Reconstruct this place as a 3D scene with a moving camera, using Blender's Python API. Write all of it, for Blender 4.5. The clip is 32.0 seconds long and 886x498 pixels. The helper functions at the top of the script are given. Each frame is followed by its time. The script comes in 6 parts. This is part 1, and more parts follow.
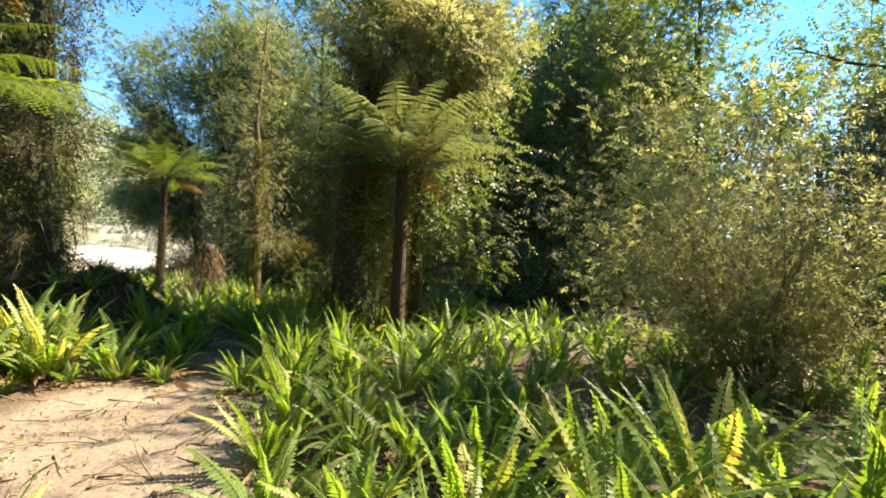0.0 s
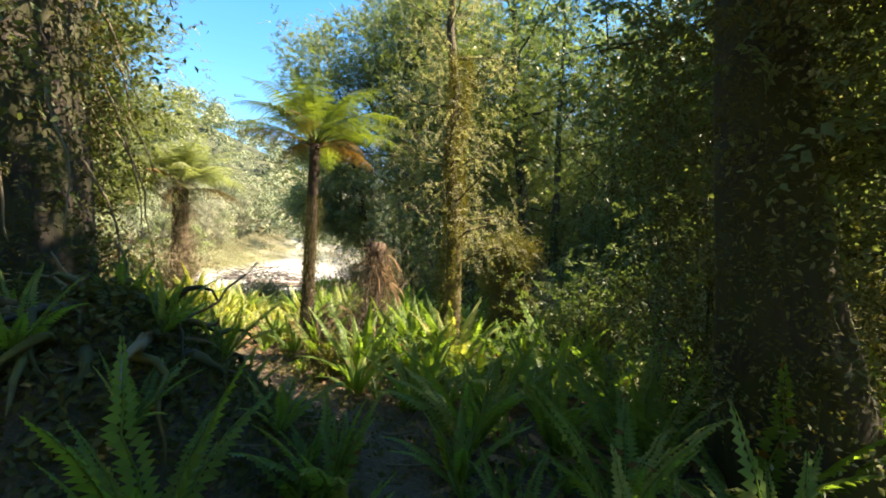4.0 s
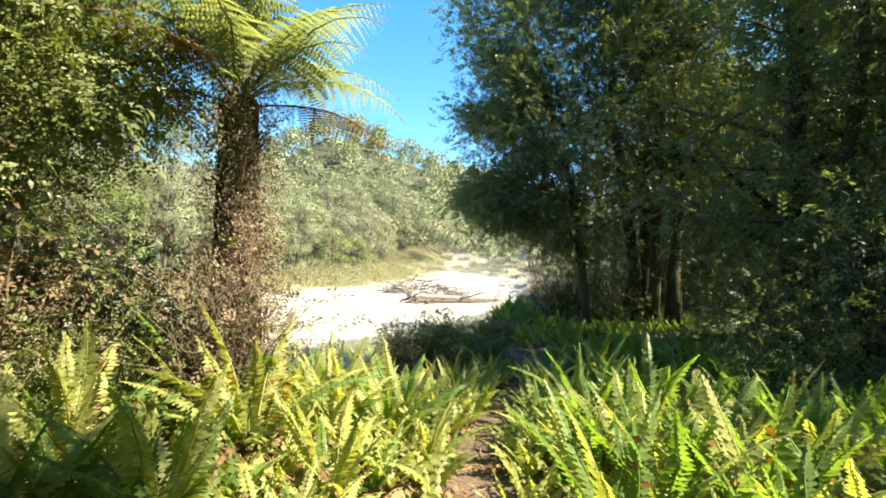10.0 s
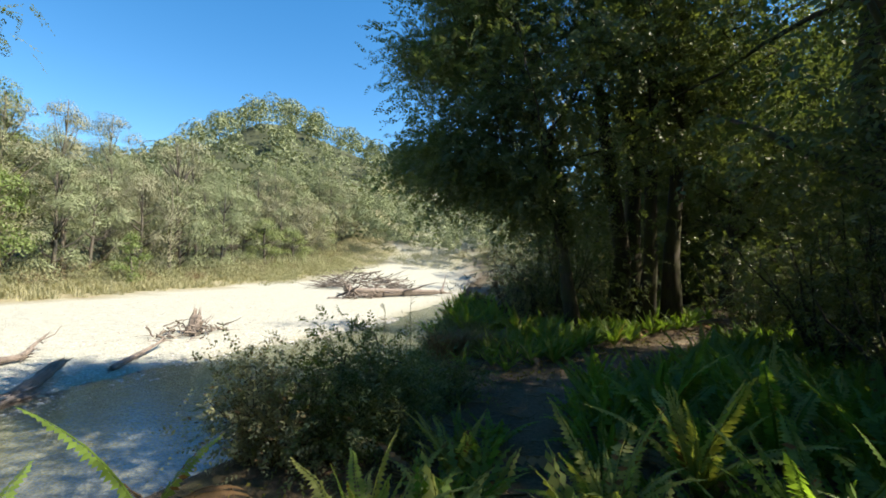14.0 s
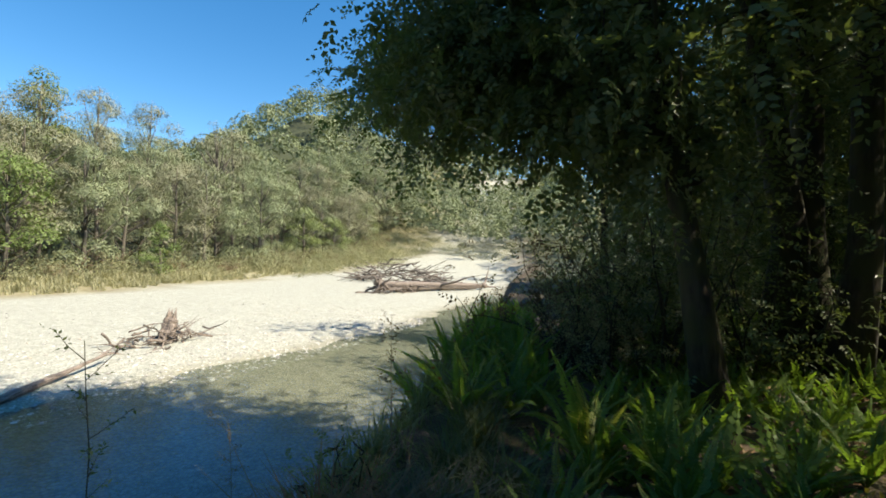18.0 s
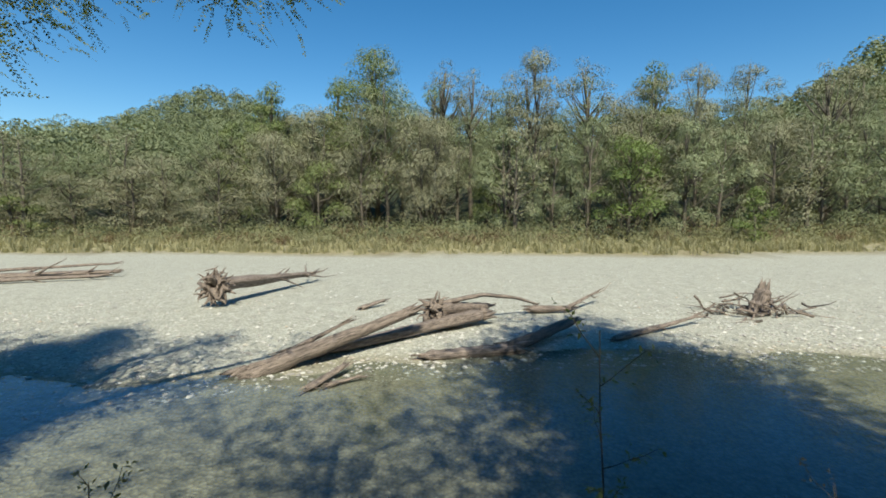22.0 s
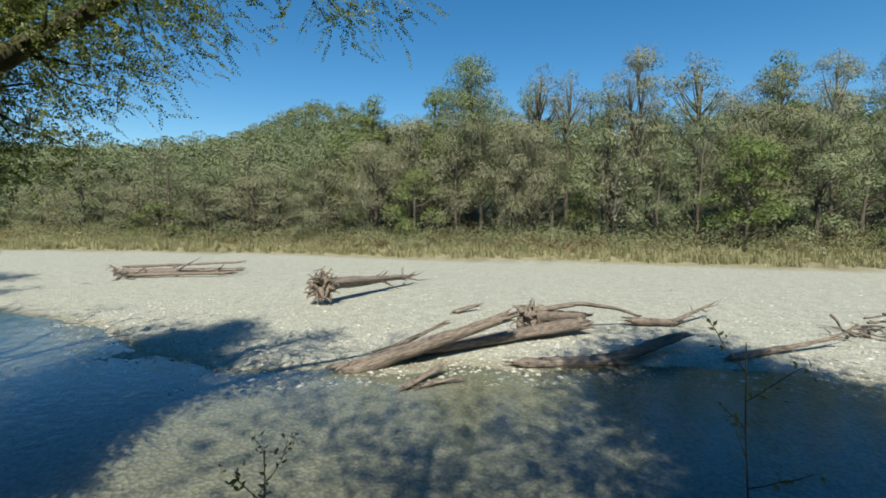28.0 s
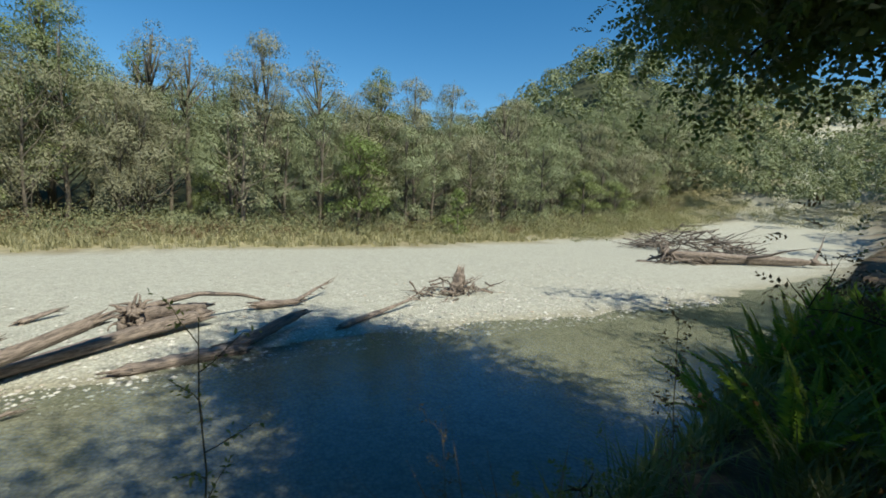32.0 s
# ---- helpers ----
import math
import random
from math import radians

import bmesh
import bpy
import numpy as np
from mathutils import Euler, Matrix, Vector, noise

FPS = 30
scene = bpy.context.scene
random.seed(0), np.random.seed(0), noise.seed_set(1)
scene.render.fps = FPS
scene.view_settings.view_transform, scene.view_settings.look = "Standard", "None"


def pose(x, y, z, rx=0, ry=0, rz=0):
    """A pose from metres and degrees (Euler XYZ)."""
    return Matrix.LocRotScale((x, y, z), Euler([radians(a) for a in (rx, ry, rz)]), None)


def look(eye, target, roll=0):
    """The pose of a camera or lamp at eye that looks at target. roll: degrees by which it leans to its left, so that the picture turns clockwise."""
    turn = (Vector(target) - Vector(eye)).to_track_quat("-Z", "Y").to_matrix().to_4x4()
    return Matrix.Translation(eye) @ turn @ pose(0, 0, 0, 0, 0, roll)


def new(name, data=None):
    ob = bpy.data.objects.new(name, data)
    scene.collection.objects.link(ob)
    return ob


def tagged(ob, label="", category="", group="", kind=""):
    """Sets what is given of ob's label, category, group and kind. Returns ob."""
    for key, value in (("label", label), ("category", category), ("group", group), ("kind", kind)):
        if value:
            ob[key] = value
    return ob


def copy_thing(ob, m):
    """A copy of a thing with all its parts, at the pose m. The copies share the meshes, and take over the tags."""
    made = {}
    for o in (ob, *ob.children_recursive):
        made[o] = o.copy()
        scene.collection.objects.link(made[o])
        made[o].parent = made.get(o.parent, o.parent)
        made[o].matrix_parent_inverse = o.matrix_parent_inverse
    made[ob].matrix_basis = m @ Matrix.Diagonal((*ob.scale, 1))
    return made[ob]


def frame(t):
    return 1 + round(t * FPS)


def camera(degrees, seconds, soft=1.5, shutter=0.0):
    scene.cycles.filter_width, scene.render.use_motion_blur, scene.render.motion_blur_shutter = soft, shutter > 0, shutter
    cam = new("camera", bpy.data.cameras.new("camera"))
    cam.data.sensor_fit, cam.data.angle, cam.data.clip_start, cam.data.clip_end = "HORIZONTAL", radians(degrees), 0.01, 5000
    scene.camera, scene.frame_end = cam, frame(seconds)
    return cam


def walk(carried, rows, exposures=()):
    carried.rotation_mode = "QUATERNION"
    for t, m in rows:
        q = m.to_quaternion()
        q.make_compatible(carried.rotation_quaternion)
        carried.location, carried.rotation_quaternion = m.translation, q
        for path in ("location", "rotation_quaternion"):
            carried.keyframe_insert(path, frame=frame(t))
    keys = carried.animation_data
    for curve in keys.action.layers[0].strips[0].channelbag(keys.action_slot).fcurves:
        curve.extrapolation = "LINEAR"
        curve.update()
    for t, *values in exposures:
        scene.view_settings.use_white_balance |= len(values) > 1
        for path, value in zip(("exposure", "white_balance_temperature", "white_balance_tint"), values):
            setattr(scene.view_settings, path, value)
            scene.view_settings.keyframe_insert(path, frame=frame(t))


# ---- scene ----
PATH = [
    (0, (5.43, -4.494, 1.752), (5.543, -2.498, 1.803), 2.4),
    (0.5, (5.305, -3.737, 1.797), (5.15, -1.744, 1.844), 2.2),
    (1, (5.049, -2.963, 1.74), (4.677, -0.998, 1.778), 2.3),
    (1.5, (4.589, -2.235, 1.642), (4.18, -0.277, 1.685), 2.1),
    (2, (4.126, -1.534, 1.603), (3.713, 0.423, 1.633), 2.0),
    (2.5, (3.654, -0.855, 1.604), (3.24, 1.102, 1.623), 1.7),
    (4.5, (2.588, 2.844, 1.551), (1.921, 4.726, 1.649), 2.2),
    (5, (2.434, 3.582, 1.575), (1.637, 5.413, 1.683), 2.1),
    (5.5, (2.077, 4.201, 1.504), (1.154, 5.972, 1.608), 2.4),
    (6, (1.673, 4.866, 1.46), (0.634, 6.572, 1.567), 2.3),
    (6.5, (1.172, 5.503, 1.42), (0.033, 7.143, 1.525), 2.2),
    (7, (0.604, 5.981, 1.438), (-0.587, 7.584, 1.55), 2.2),
    (7.5, (-0.12, 6.381, 1.464), (-1.324, 7.974, 1.576), 2.2),
    (8, (-0.81, 6.647, 1.505), (-2.014, 8.241, 1.613), 2.3),
    (8.5, (-1.339, 7.058, 1.528), (-2.542, 8.652, 1.637), 2.3),
    (9, (-1.738, 7.51, 1.57), (-2.93, 9.112, 1.678), 2.0),
    (9.5, (-2.142, 7.945, 1.725), (-3.319, 9.558, 1.832), 2.0),
    (10, (-2.509, 8.439, 1.692), (-3.651, 10.078, 1.792), 1.8),
    (10.5, (-2.932, 8.89, 1.684), (-3.996, 10.581, 1.771), 1.7),
    (11, (-3.207, 9.375, 1.659), (-4.227, 11.093, 1.753), 1.9),
    (11.5, (-3.408, 9.769, 1.604), (-4.413, 11.496, 1.694), 1.2),
    (12, (-3.666, 10.234, 1.516), (-4.665, 11.965, 1.6), 1.0),
    (12.5, (-3.946, 10.64, 1.562), (-4.933, 12.377, 1.649), 1.2),
    (13, (-4.149, 10.992, 1.609), (-5.123, 12.737, 1.692), 1.2),
    (13.5, (-4.407, 11.411, 1.676), (-5.362, 13.166, 1.761), 1.1),
    (14, (-4.641, 11.931, 1.555), (-5.573, 13.699, 1.627), 0.8),
    (14.5, (-5.07, 12.674, 1.486), (-5.948, 14.471, 1.534), 0.4),
    (16.5, (-5.931, 15.798, 1.541), (-6.795, 17.601, 1.586), 0.7),
    (17, (-6.163, 16.387, 1.555), (-7.068, 18.17, 1.595), 0.7),
    (17.5, (-6.38, 16.84, 1.627), (-7.388, 18.568, 1.659), 0.5),
    (18, (-6.599, 17.385, 1.621), (-7.716, 19.044, 1.648), 0.7),
    (18.5, (-6.761, 17.663, 1.62), (-8.013, 19.222, 1.619), 0.6),
    (19, (-6.933, 17.904, 1.624), (-8.338, 19.327, 1.598), 0.9),
    (19.5, (-7.122, 18.045, 1.611), (-8.693, 19.281, 1.546), 1.0),
    (20, (-7.21, 18.097, 1.622), (-8.943, 19.088, 1.512), 1.3),
    (20.5, (-7.306, 18.047, 1.588), (-9.174, 18.744, 1.434), 1.0),
    (21, (-7.332, 17.977, 1.581), (-9.293, 18.332, 1.405), 0.7),
    (21.5, (-7.335, 17.887, 1.588), (-9.328, 17.878, 1.422), 0.1),
    (22, (-7.313, 17.801, 1.585), (-9.282, 17.473, 1.451), 0.1),
    (22.5, (-7.287, 17.773, 1.601), (-9.205, 17.212, 1.516), 0.8),
    (23, (-7.259, 17.724, 1.603), (-9.12, 16.995, 1.539), 1.4),
    (23.5, (-7.204, 17.669, 1.601), (-8.977, 16.748, 1.507), 1.4),
    (24, (-7.184, 17.633, 1.595), (-8.865, 16.554, 1.486), 0.2),
    (24.5, (-7.168, 17.618, 1.589), (-8.822, 16.5, 1.466), 0.2),
    (26.5, (-7.17, 17.638, 1.587), (-8.868, 16.588, 1.468), 0.4),
    (27, (-7.186, 17.659, 1.585), (-8.931, 16.688, 1.471), 0.3),
    (27.5, (-7.186, 17.685, 1.598), (-8.987, 16.821, 1.484), 0.2),
    (28, (-7.23, 17.717, 1.585), (-9.096, 17.007, 1.473), 0.5),
    (28.5, (-7.218, 17.752, 1.587), (-9.141, 17.213, 1.481), 0.4),
    (29, (-7.236, 17.78, 1.591), (-9.202, 17.427, 1.485), 0.5),
    (29.5, (-7.261, 17.815, 1.598), (-9.251, 17.643, 1.495), 0.6),
    (30, (-7.277, 17.864, 1.585), (-9.274, 17.848, 1.473), 0.8),
    (30.5, (-7.279, 17.928, 1.588), (-9.269, 18.068, 1.457), 0.5),
    (31, (-7.273, 18.013, 1.586), (-9.249, 18.295, 1.448), 0.3),
    (31.5, (-7.25, 18.05, 1.578), (-9.197, 18.485, 1.44), 0.7),
    (32, (-7.214, 18.099, 1.581), (-9.057, 18.863, 1.432), 1.5),
]
cam = camera(87.6, 32.0, 1.8)
walk(cam, [(t, look(*p)) for t, *p in PATH], [(0, 2.3, 8300, 16), (3, 2.4, 8300, 16), (5, 2.55, 8300, 16), (7, 2.48, 8100, 12), (9, 2.42, 8000, 11), (11, 2.05, 7800, 10), (13, 1.42, 7500, 10), (17, 1.35, 7500, 10), (20, 0.82, 7250, 7), (24, 0.52, 7100, 4), (32, 0.52, 7100, 4)])

# ---- light ----
SUN_TO = Vector((0.62, 0.2, 0.755)).normalized()
world = bpy.data.worlds.new("sky")
scene.world = world
world.use_nodes = True
wn = world.node_tree.nodes
sky = wn.new("ShaderNodeTexSky")
sky.sky_type = "NISHITA"
sky.sun_disc = False
sky.sun_elevation = math.asin(SUN_TO.z)
sky.sun_rotation = math.atan2(SUN_TO.x, SUN_TO.y)
sky.air_density, sky.dust_density, sky.ozone_density = 1.0, 0.0, 3.0
deep = wn.new("ShaderNodeHueSaturation")
deep.inputs["Saturation"].default_value = 1.35
world.node_tree.links.new(sky.outputs[0], deep.inputs["Color"])
world.node_tree.links.new(deep.outputs[0], wn["Background"].inputs[0])
wn["Background"].inputs[1].default_value = 0.103
sun = new("sun", bpy.data.lights.new("sun", "SUN"))
sun.data.energy = 5.0
sun.data.angle = radians(0.53)
sun.data.color = (1.0, 0.95, 0.86)
sun.matrix_world = look(SUN_TO * 50, (0, 0, 0))


# ---- materials ----
def nodes_of(name):
    m = bpy.data.materials.new(name)
    m.use_nodes = True
    return m, m.node_tree.nodes, m.node_tree.links, m.node_tree.nodes["Principled BSDF"]


def noise_at(n, l, scale, detail=4, coord="Object", rough=0.6):
    tc = n.new("ShaderNodeTexCoord")
    t = n.new("ShaderNodeTexNoise")
    t.inputs["Scale"].default_value, t.inputs["Detail"].default_value = scale, detail
    t.inputs["Roughness"].default_value = rough
    l.new(tc.outputs[coord], t.inputs["Vector"])
    return t


def ramp_of(n, l, src, stops):
    r = n.new("ShaderNodeValToRGB")
    while len(r.color_ramp.elements) < len(stops):
        r.color_ramp.elements.new(0.5)
    for e, (p, c) in zip(r.color_ramp.elements, stops):
        e.position, e.color = p, (*c, 1)
    l.new(src, r.inputs[0])
    return r


def mix_of(n, l, fac, a, b, how="MIX"):
    x = n.new("ShaderNodeMix")
    x.data_type, x.blend_type = "RGBA", how
    for s, v in ((x.inputs[0], fac), (x.inputs[6], a), (x.inputs[7], b)):
        if isinstance(v, (int, float)):
            s.default_value = v
        elif isinstance(v, tuple):
            s.default_value = (*v, 1)
        else:
            l.new(v, s)
    return x.outputs[2]


def leaf_mat(name, dark, light, glow, rough=0.5, trans=0.45, old=None, old_at=0.9):
    """Leaves: each one a little different, light shines through them."""
    dark, light = [d + 0.3 * (k - d) for d, k in zip(dark, light)], [k + 0.12 * (d - k) for d, k in zip(dark, light)]
    m, n, l, b = nodes_of(name)
    g = n.new("ShaderNodeNewGeometry")
    oi = n.new("ShaderNodeObjectInfo")
    add = n.new("ShaderNodeMath")
    add.operation = "ADD"
    l.new(g.outputs["Random Per Island"], add.inputs[0])
    l.new(oi.outputs["Random"], add.inputs[1])
    half = n.new("ShaderNodeMath")
    half.operation = "MULTIPLY"
    half.inputs[1].default_value = 0.5
    l.new(add.outputs[0], half.inputs[0])
    stops = [(0.02, dark), (0.98 if not old else old_at - 0.04, light)]
    if old:
        stops += [(old_at, light), (min(1.0, old_at + 0.05), old)]
    r = ramp_of(n, l, half.outputs[0], stops)
    ns = noise_at(n, l, 1.3, 3)
    mul = mix_of(n, l, 1.0, r.outputs[0], ramp_of(n, l, ns.outputs[0], [(0.3, (0.62, 0.66, 0.62)), (0.7, (1, 1, 1))]).outputs[0], "MULTIPLY")
    l.new(mul, b.inputs["Base Color"])
    b.inputs["Roughness"].default_value = rough
    b.inputs["Specular IOR Level"].default_value = 0.2
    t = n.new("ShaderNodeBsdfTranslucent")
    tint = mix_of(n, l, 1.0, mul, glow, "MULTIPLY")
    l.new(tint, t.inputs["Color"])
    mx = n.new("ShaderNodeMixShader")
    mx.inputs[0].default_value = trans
    l.new(b.outputs[0], mx.inputs[1])
    l.new(t.outputs[0], mx.inputs[2])
    l.new(mx.outputs[0], n["Material Output"].inputs[0])
    return m


def bark_mat(name, a, b_, moss=None, scale=6.0, rough=0.9, bump=0.5, grain=(1, 1, 0.22)):
    m, n, l, b = nodes_of(name)
    tc = n.new("ShaderNodeTexCoord")
    mp = n.new("ShaderNodeMapping")
    mp.inputs["Scale"].default_value = grain
    l.new(tc.outputs["Object"], mp.inputs[0])
    t = n.new("ShaderNodeTexNoise")
    t.inputs["Scale"].default_value, t.inputs["Detail"].default_value, t.inputs["Roughness"].default_value = scale * 3, 6, 0.7
    l.new(mp.outputs[0], t.inputs["Vector"])
    r = ramp_of(n, l, t.outputs[0], [(0.32, a), (0.68, b_)])
    out = r.outputs[0]
    if moss:
        t2 = noise_at(n, l, 2.2, 5)
        k = ramp_of(n, l, t2.outputs[0], [(0.42, (0, 0, 0)), (0.56, (1, 1, 1))])
        out = mix_of(n, l, k.outputs[0], out, moss)
    l.new(out, b.inputs["Base Color"])
    b.inputs["Roughness"].default_value = rough
    bp = n.new("ShaderNodeBump")
    bp.inputs["Strength"].default_value, bp.inputs["Distance"].default_value = bump, 0.03
    l.new(t.outputs[0], bp.inputs["Height"])
    l.new(bp.outputs[0], b.inputs["Normal"])
    return m


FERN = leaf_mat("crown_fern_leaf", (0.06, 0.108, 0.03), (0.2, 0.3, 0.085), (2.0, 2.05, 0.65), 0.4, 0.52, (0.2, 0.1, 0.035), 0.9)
# Yellowing fronds whose bright tone also carries sunlight in the colour.
FERN_YELLOW = leaf_mat("yellowing_sunlit_fern_leaf", (0.17, 0.2, 0.06), (0.42, 0.45, 0.16), (1.7, 1.65, 0.65), 0.45, 0.5, (0.24, 0.13, 0.05), 0.8)
FERN_DEAD = leaf_mat("dry_fern_leaf", (0.13, 0.075, 0.04), (0.33, 0.21, 0.115), (1.1, 0.9, 0.6), 0.8, 0.2)
TFERN = leaf_mat("tree_fern_leaf", (0.06, 0.10, 0.03), (0.17, 0.22, 0.06), (1.6, 1.6, 0.55), 0.45, 0.45)
TFERN_GOLD = leaf_mat("golden_tree_fern_leaf", (0.13, 0.165, 0.075), (0.28, 0.31, 0.15), (1.3, 1.35, 0.75), 0.45, 0.5)
TFERN_PALE = leaf_mat("silvery_tree_fern_leaf", (0.10, 0.135, 0.07), (0.26, 0.29, 0.17), (1.4, 1.4, 0.7), 0.4, 0.4)
TFERN_OLD = leaf_mat("ageing_tree_fern_leaf", (0.12, 0.085, 0.03), (0.26, 0.16, 0.06), (1.3, 1.1, 0.6), 0.6, 0.45)
BROAD = leaf_mat("broad_leaf", (0.075, 0.1, 0.04), (0.2, 0.245, 0.105), (1.3, 1.5, 0.65), 0.4, 0.42)
DARKLEAF = leaf_mat("dark_leaf", (0.075, 0.1, 0.048), (0.2, 0.235, 0.105), (1.4, 1.5, 0.65), 0.38, 0.38)
PALE = leaf_mat("pale_shrub_leaf", (0.2, 0.19, 0.1), (0.42, 0.4, 0.24), (1.2, 1.25, 0.75), 0.6, 0.5, (0.22, 0.14, 0.07), 0.85)
BEECH = leaf_mat("far_forest_leaf", (0.14, 0.165, 0.09), (0.275, 0.305, 0.18), (1.2, 1.3, 0.6), 0.55, 0.14)
BEECH_B = leaf_mat("far_olive_leaf", (0.165, 0.165, 0.105), (0.325, 0.315, 0.21), (1.2, 1.25, 0.6), 0.6, 0.14)
RIVERLEAF = leaf_mat("riverside_leaf", (0.075, 0.1, 0.035), (0.23, 0.265, 0.09), (1.5, 1.55, 0.55), 0.4, 0.3)
BROWN = leaf_mat("brown_scrub_leaf", (0.10, 0.07, 0.04), (0.25, 0.18, 0.11), (1.1, 1.0, 0.6), 0.7, 0.25)
FRESH = leaf_mat("fresh_green_leaf", (0.11, 0.155, 0.05), (0.22, 0.28, 0.1), (1.3, 1.5, 0.6), 0.5, 0.25)
CONIF = leaf_mat("conifer_leaf", (0.12, 0.155, 0.06), (0.25, 0.29, 0.12), (1.2, 1.3, 0.6), 0.55, 0.25)
SCRUB = leaf_mat("scrub_leaf", (0.15, 0.16, 0.085), (0.33, 0.325, 0.19), (1.1, 1.1, 0.6), 0.6, 0.3, (0.2, 0.13, 0.07), 0.86)
GRASS = leaf_mat("river_grass_blade", (0.27, 0.26, 0.15), (0.52, 0.48, 0.31), (1.1, 1.1, 0.6), 0.6, 0.35)
MOSS = leaf_mat("moss_tuft", (0.09, 0.09, 0.022), (0.28, 0.245, 0.07), (1.2, 1.2, 0.5), 0.8, 0.3)
MOSS_DARK = leaf_mat("hanging_moss", (0.055, 0.058, 0.022), (0.17, 0.155, 0.06), (1.2, 1.2, 0.5), 0.85, 0.3)
TWIG = leaf_mat("dry_twig", (0.11, 0.085, 0.055), (0.3, 0.24, 0.16), (1, 0.9, 0.7), 0.85, 0.1)
BARK = bark_mat("dark_bark", (0.018, 0.014, 0.01), (0.075, 0.06, 0.042), (0.05, 0.052, 0.018))
BARK_MOSS = bark_mat("mossy_bark", (0.03, 0.022, 0.013), (0.10, 0.075, 0.045), (0.11, 0.10, 0.025), 8)
BARK_FERN = bark_mat("tree_fern_trunk_fibre", (0.02, 0.013, 0.008), (0.095, 0.06, 0.036), None, 12, 0.95, 0.9)
BARK_FAR = bark_mat("grey_bark", (0.05, 0.042, 0.032), (0.15, 0.13, 0.10), None, 3)
DRIFT = bark_mat("weathered_driftwood", (0.03, 0.023, 0.019), (0.31, 0.255, 0.215), None, 8, 0.85, 1.0, (0.13, 1, 1))
DRIFT_DARK = bark_mat("wet_driftwood", (0.022, 0.018, 0.014), (0.14, 0.115, 0.09), None, 6, 0.6, 0.9, (0.13, 1, 1))


def ground_mat():
    m, n, l, b = nodes_of("forest_floor_and_gravel")
    at = n.new("ShaderNodeAttribute")
    at.attribute_name = "zone"
    sep = n.new("ShaderNodeSeparateColor")
    l.new(at.outputs["Color"], sep.inputs[0])
    fine = noise_at(n, l, 26, 8, rough=0.75)
    mid = noise_at(n, l, 2.3, 5)
    v = n.new("ShaderNodeTexVoronoi")
    tc = n.new("ShaderNodeTexCoord")
    l.new(tc.outputs["Object"], v.inputs["Vector"])
    v.inputs["Scale"].default_value = 13
    litter = ramp_of(n, l, fine.outputs[0], [(0.25, (0.02, 0.013, 0.008)), (0.5, (0.085, 0.055, 0.032)), (0.75, (0.22, 0.15, 0.09))]).outputs[0]
    litter = mix_of(n, l, ramp_of(n, l, mid.outputs[0], [(0.45, (0, 0, 0)), (0.7, (0.7, 0.7, 0.7))]).outputs[0], litter, (0.045, 0.055, 0.018))
    path = ramp_of(n, l, fine.outputs[0], [(0.3, (0.11, 0.085, 0.06)), (0.5, (0.23, 0.185, 0.135)), (0.7, (0.36, 0.3, 0.225))]).outputs[0]
    stone = ramp_of(n, l, v.outputs["Color"], [(0.2, (0.24, 0.245, 0.205)), (0.8, (0.43, 0.44, 0.38))]).outputs[0]
    stone = mix_of(n, l, 0.5, stone, ramp_of(n, l, mid.outputs[0], [(0.3, (0.28, 0.285, 0.24)), (0.7, (0.465, 0.475, 0.41))]).outputs[0])
    edge = ramp_of(n, l, v.outputs["Distance"], [(0.35, (1, 1, 1)), (0.75, (0.55, 0.53, 0.5))]).outputs[0]
    stone = mix_of(n, l, 0.6, stone, edge, "MULTIPLY")
    turf = ramp_of(n, l, mid.outputs[0], [(0.35, (0.2, 0.19, 0.1)), (0.65, (0.37, 0.33, 0.2))]).outputs[0]
    dark_ground = ramp_of(n, l, mid.outputs[0], [(0.35, (0.02, 0.028, 0.012)), (0.65, (0.05, 0.06, 0.026))]).outputs[0]
    a2 = n.new("ShaderNodeAttribute")
    a2.attribute_name = "cover"
    s2 = n.new("ShaderNodeSeparateColor")
    l.new(a2.outputs["Color"], s2.inputs[0])
    wetc = mix_of(n, l, 1.0, stone, (0.74, 0.7, 0.6), "MULTIPLY")
    stone = mix_of(n, l, s2.outputs[0], stone, wetc)
    c = mix_of(n, l, sep.outputs[0], litter, path)
    c = mix_of(n, l, sep.outputs[1], c, stone)
    c = mix_of(n, l, sep.outputs[2], c, turf)
    c = mix_of(n, l, s2.outputs[1], c, dark_ground)
    l.new(c, b.inputs["Base Color"])
    b.inputs["Roughness"].default_value = 0.92
    bp = n.new("ShaderNodeBump")
    bp.inputs["Strength"].default_value, bp.inputs["Distance"].default_value = 0.8, 0.04
    hm = mix_of(n, l, sep.outputs[1], fine.outputs[0], v.outputs["Distance"])
    l.new(hm, bp.inputs["Height"])
    l.new(bp.outputs[0], b.inputs["Normal"])
    return m


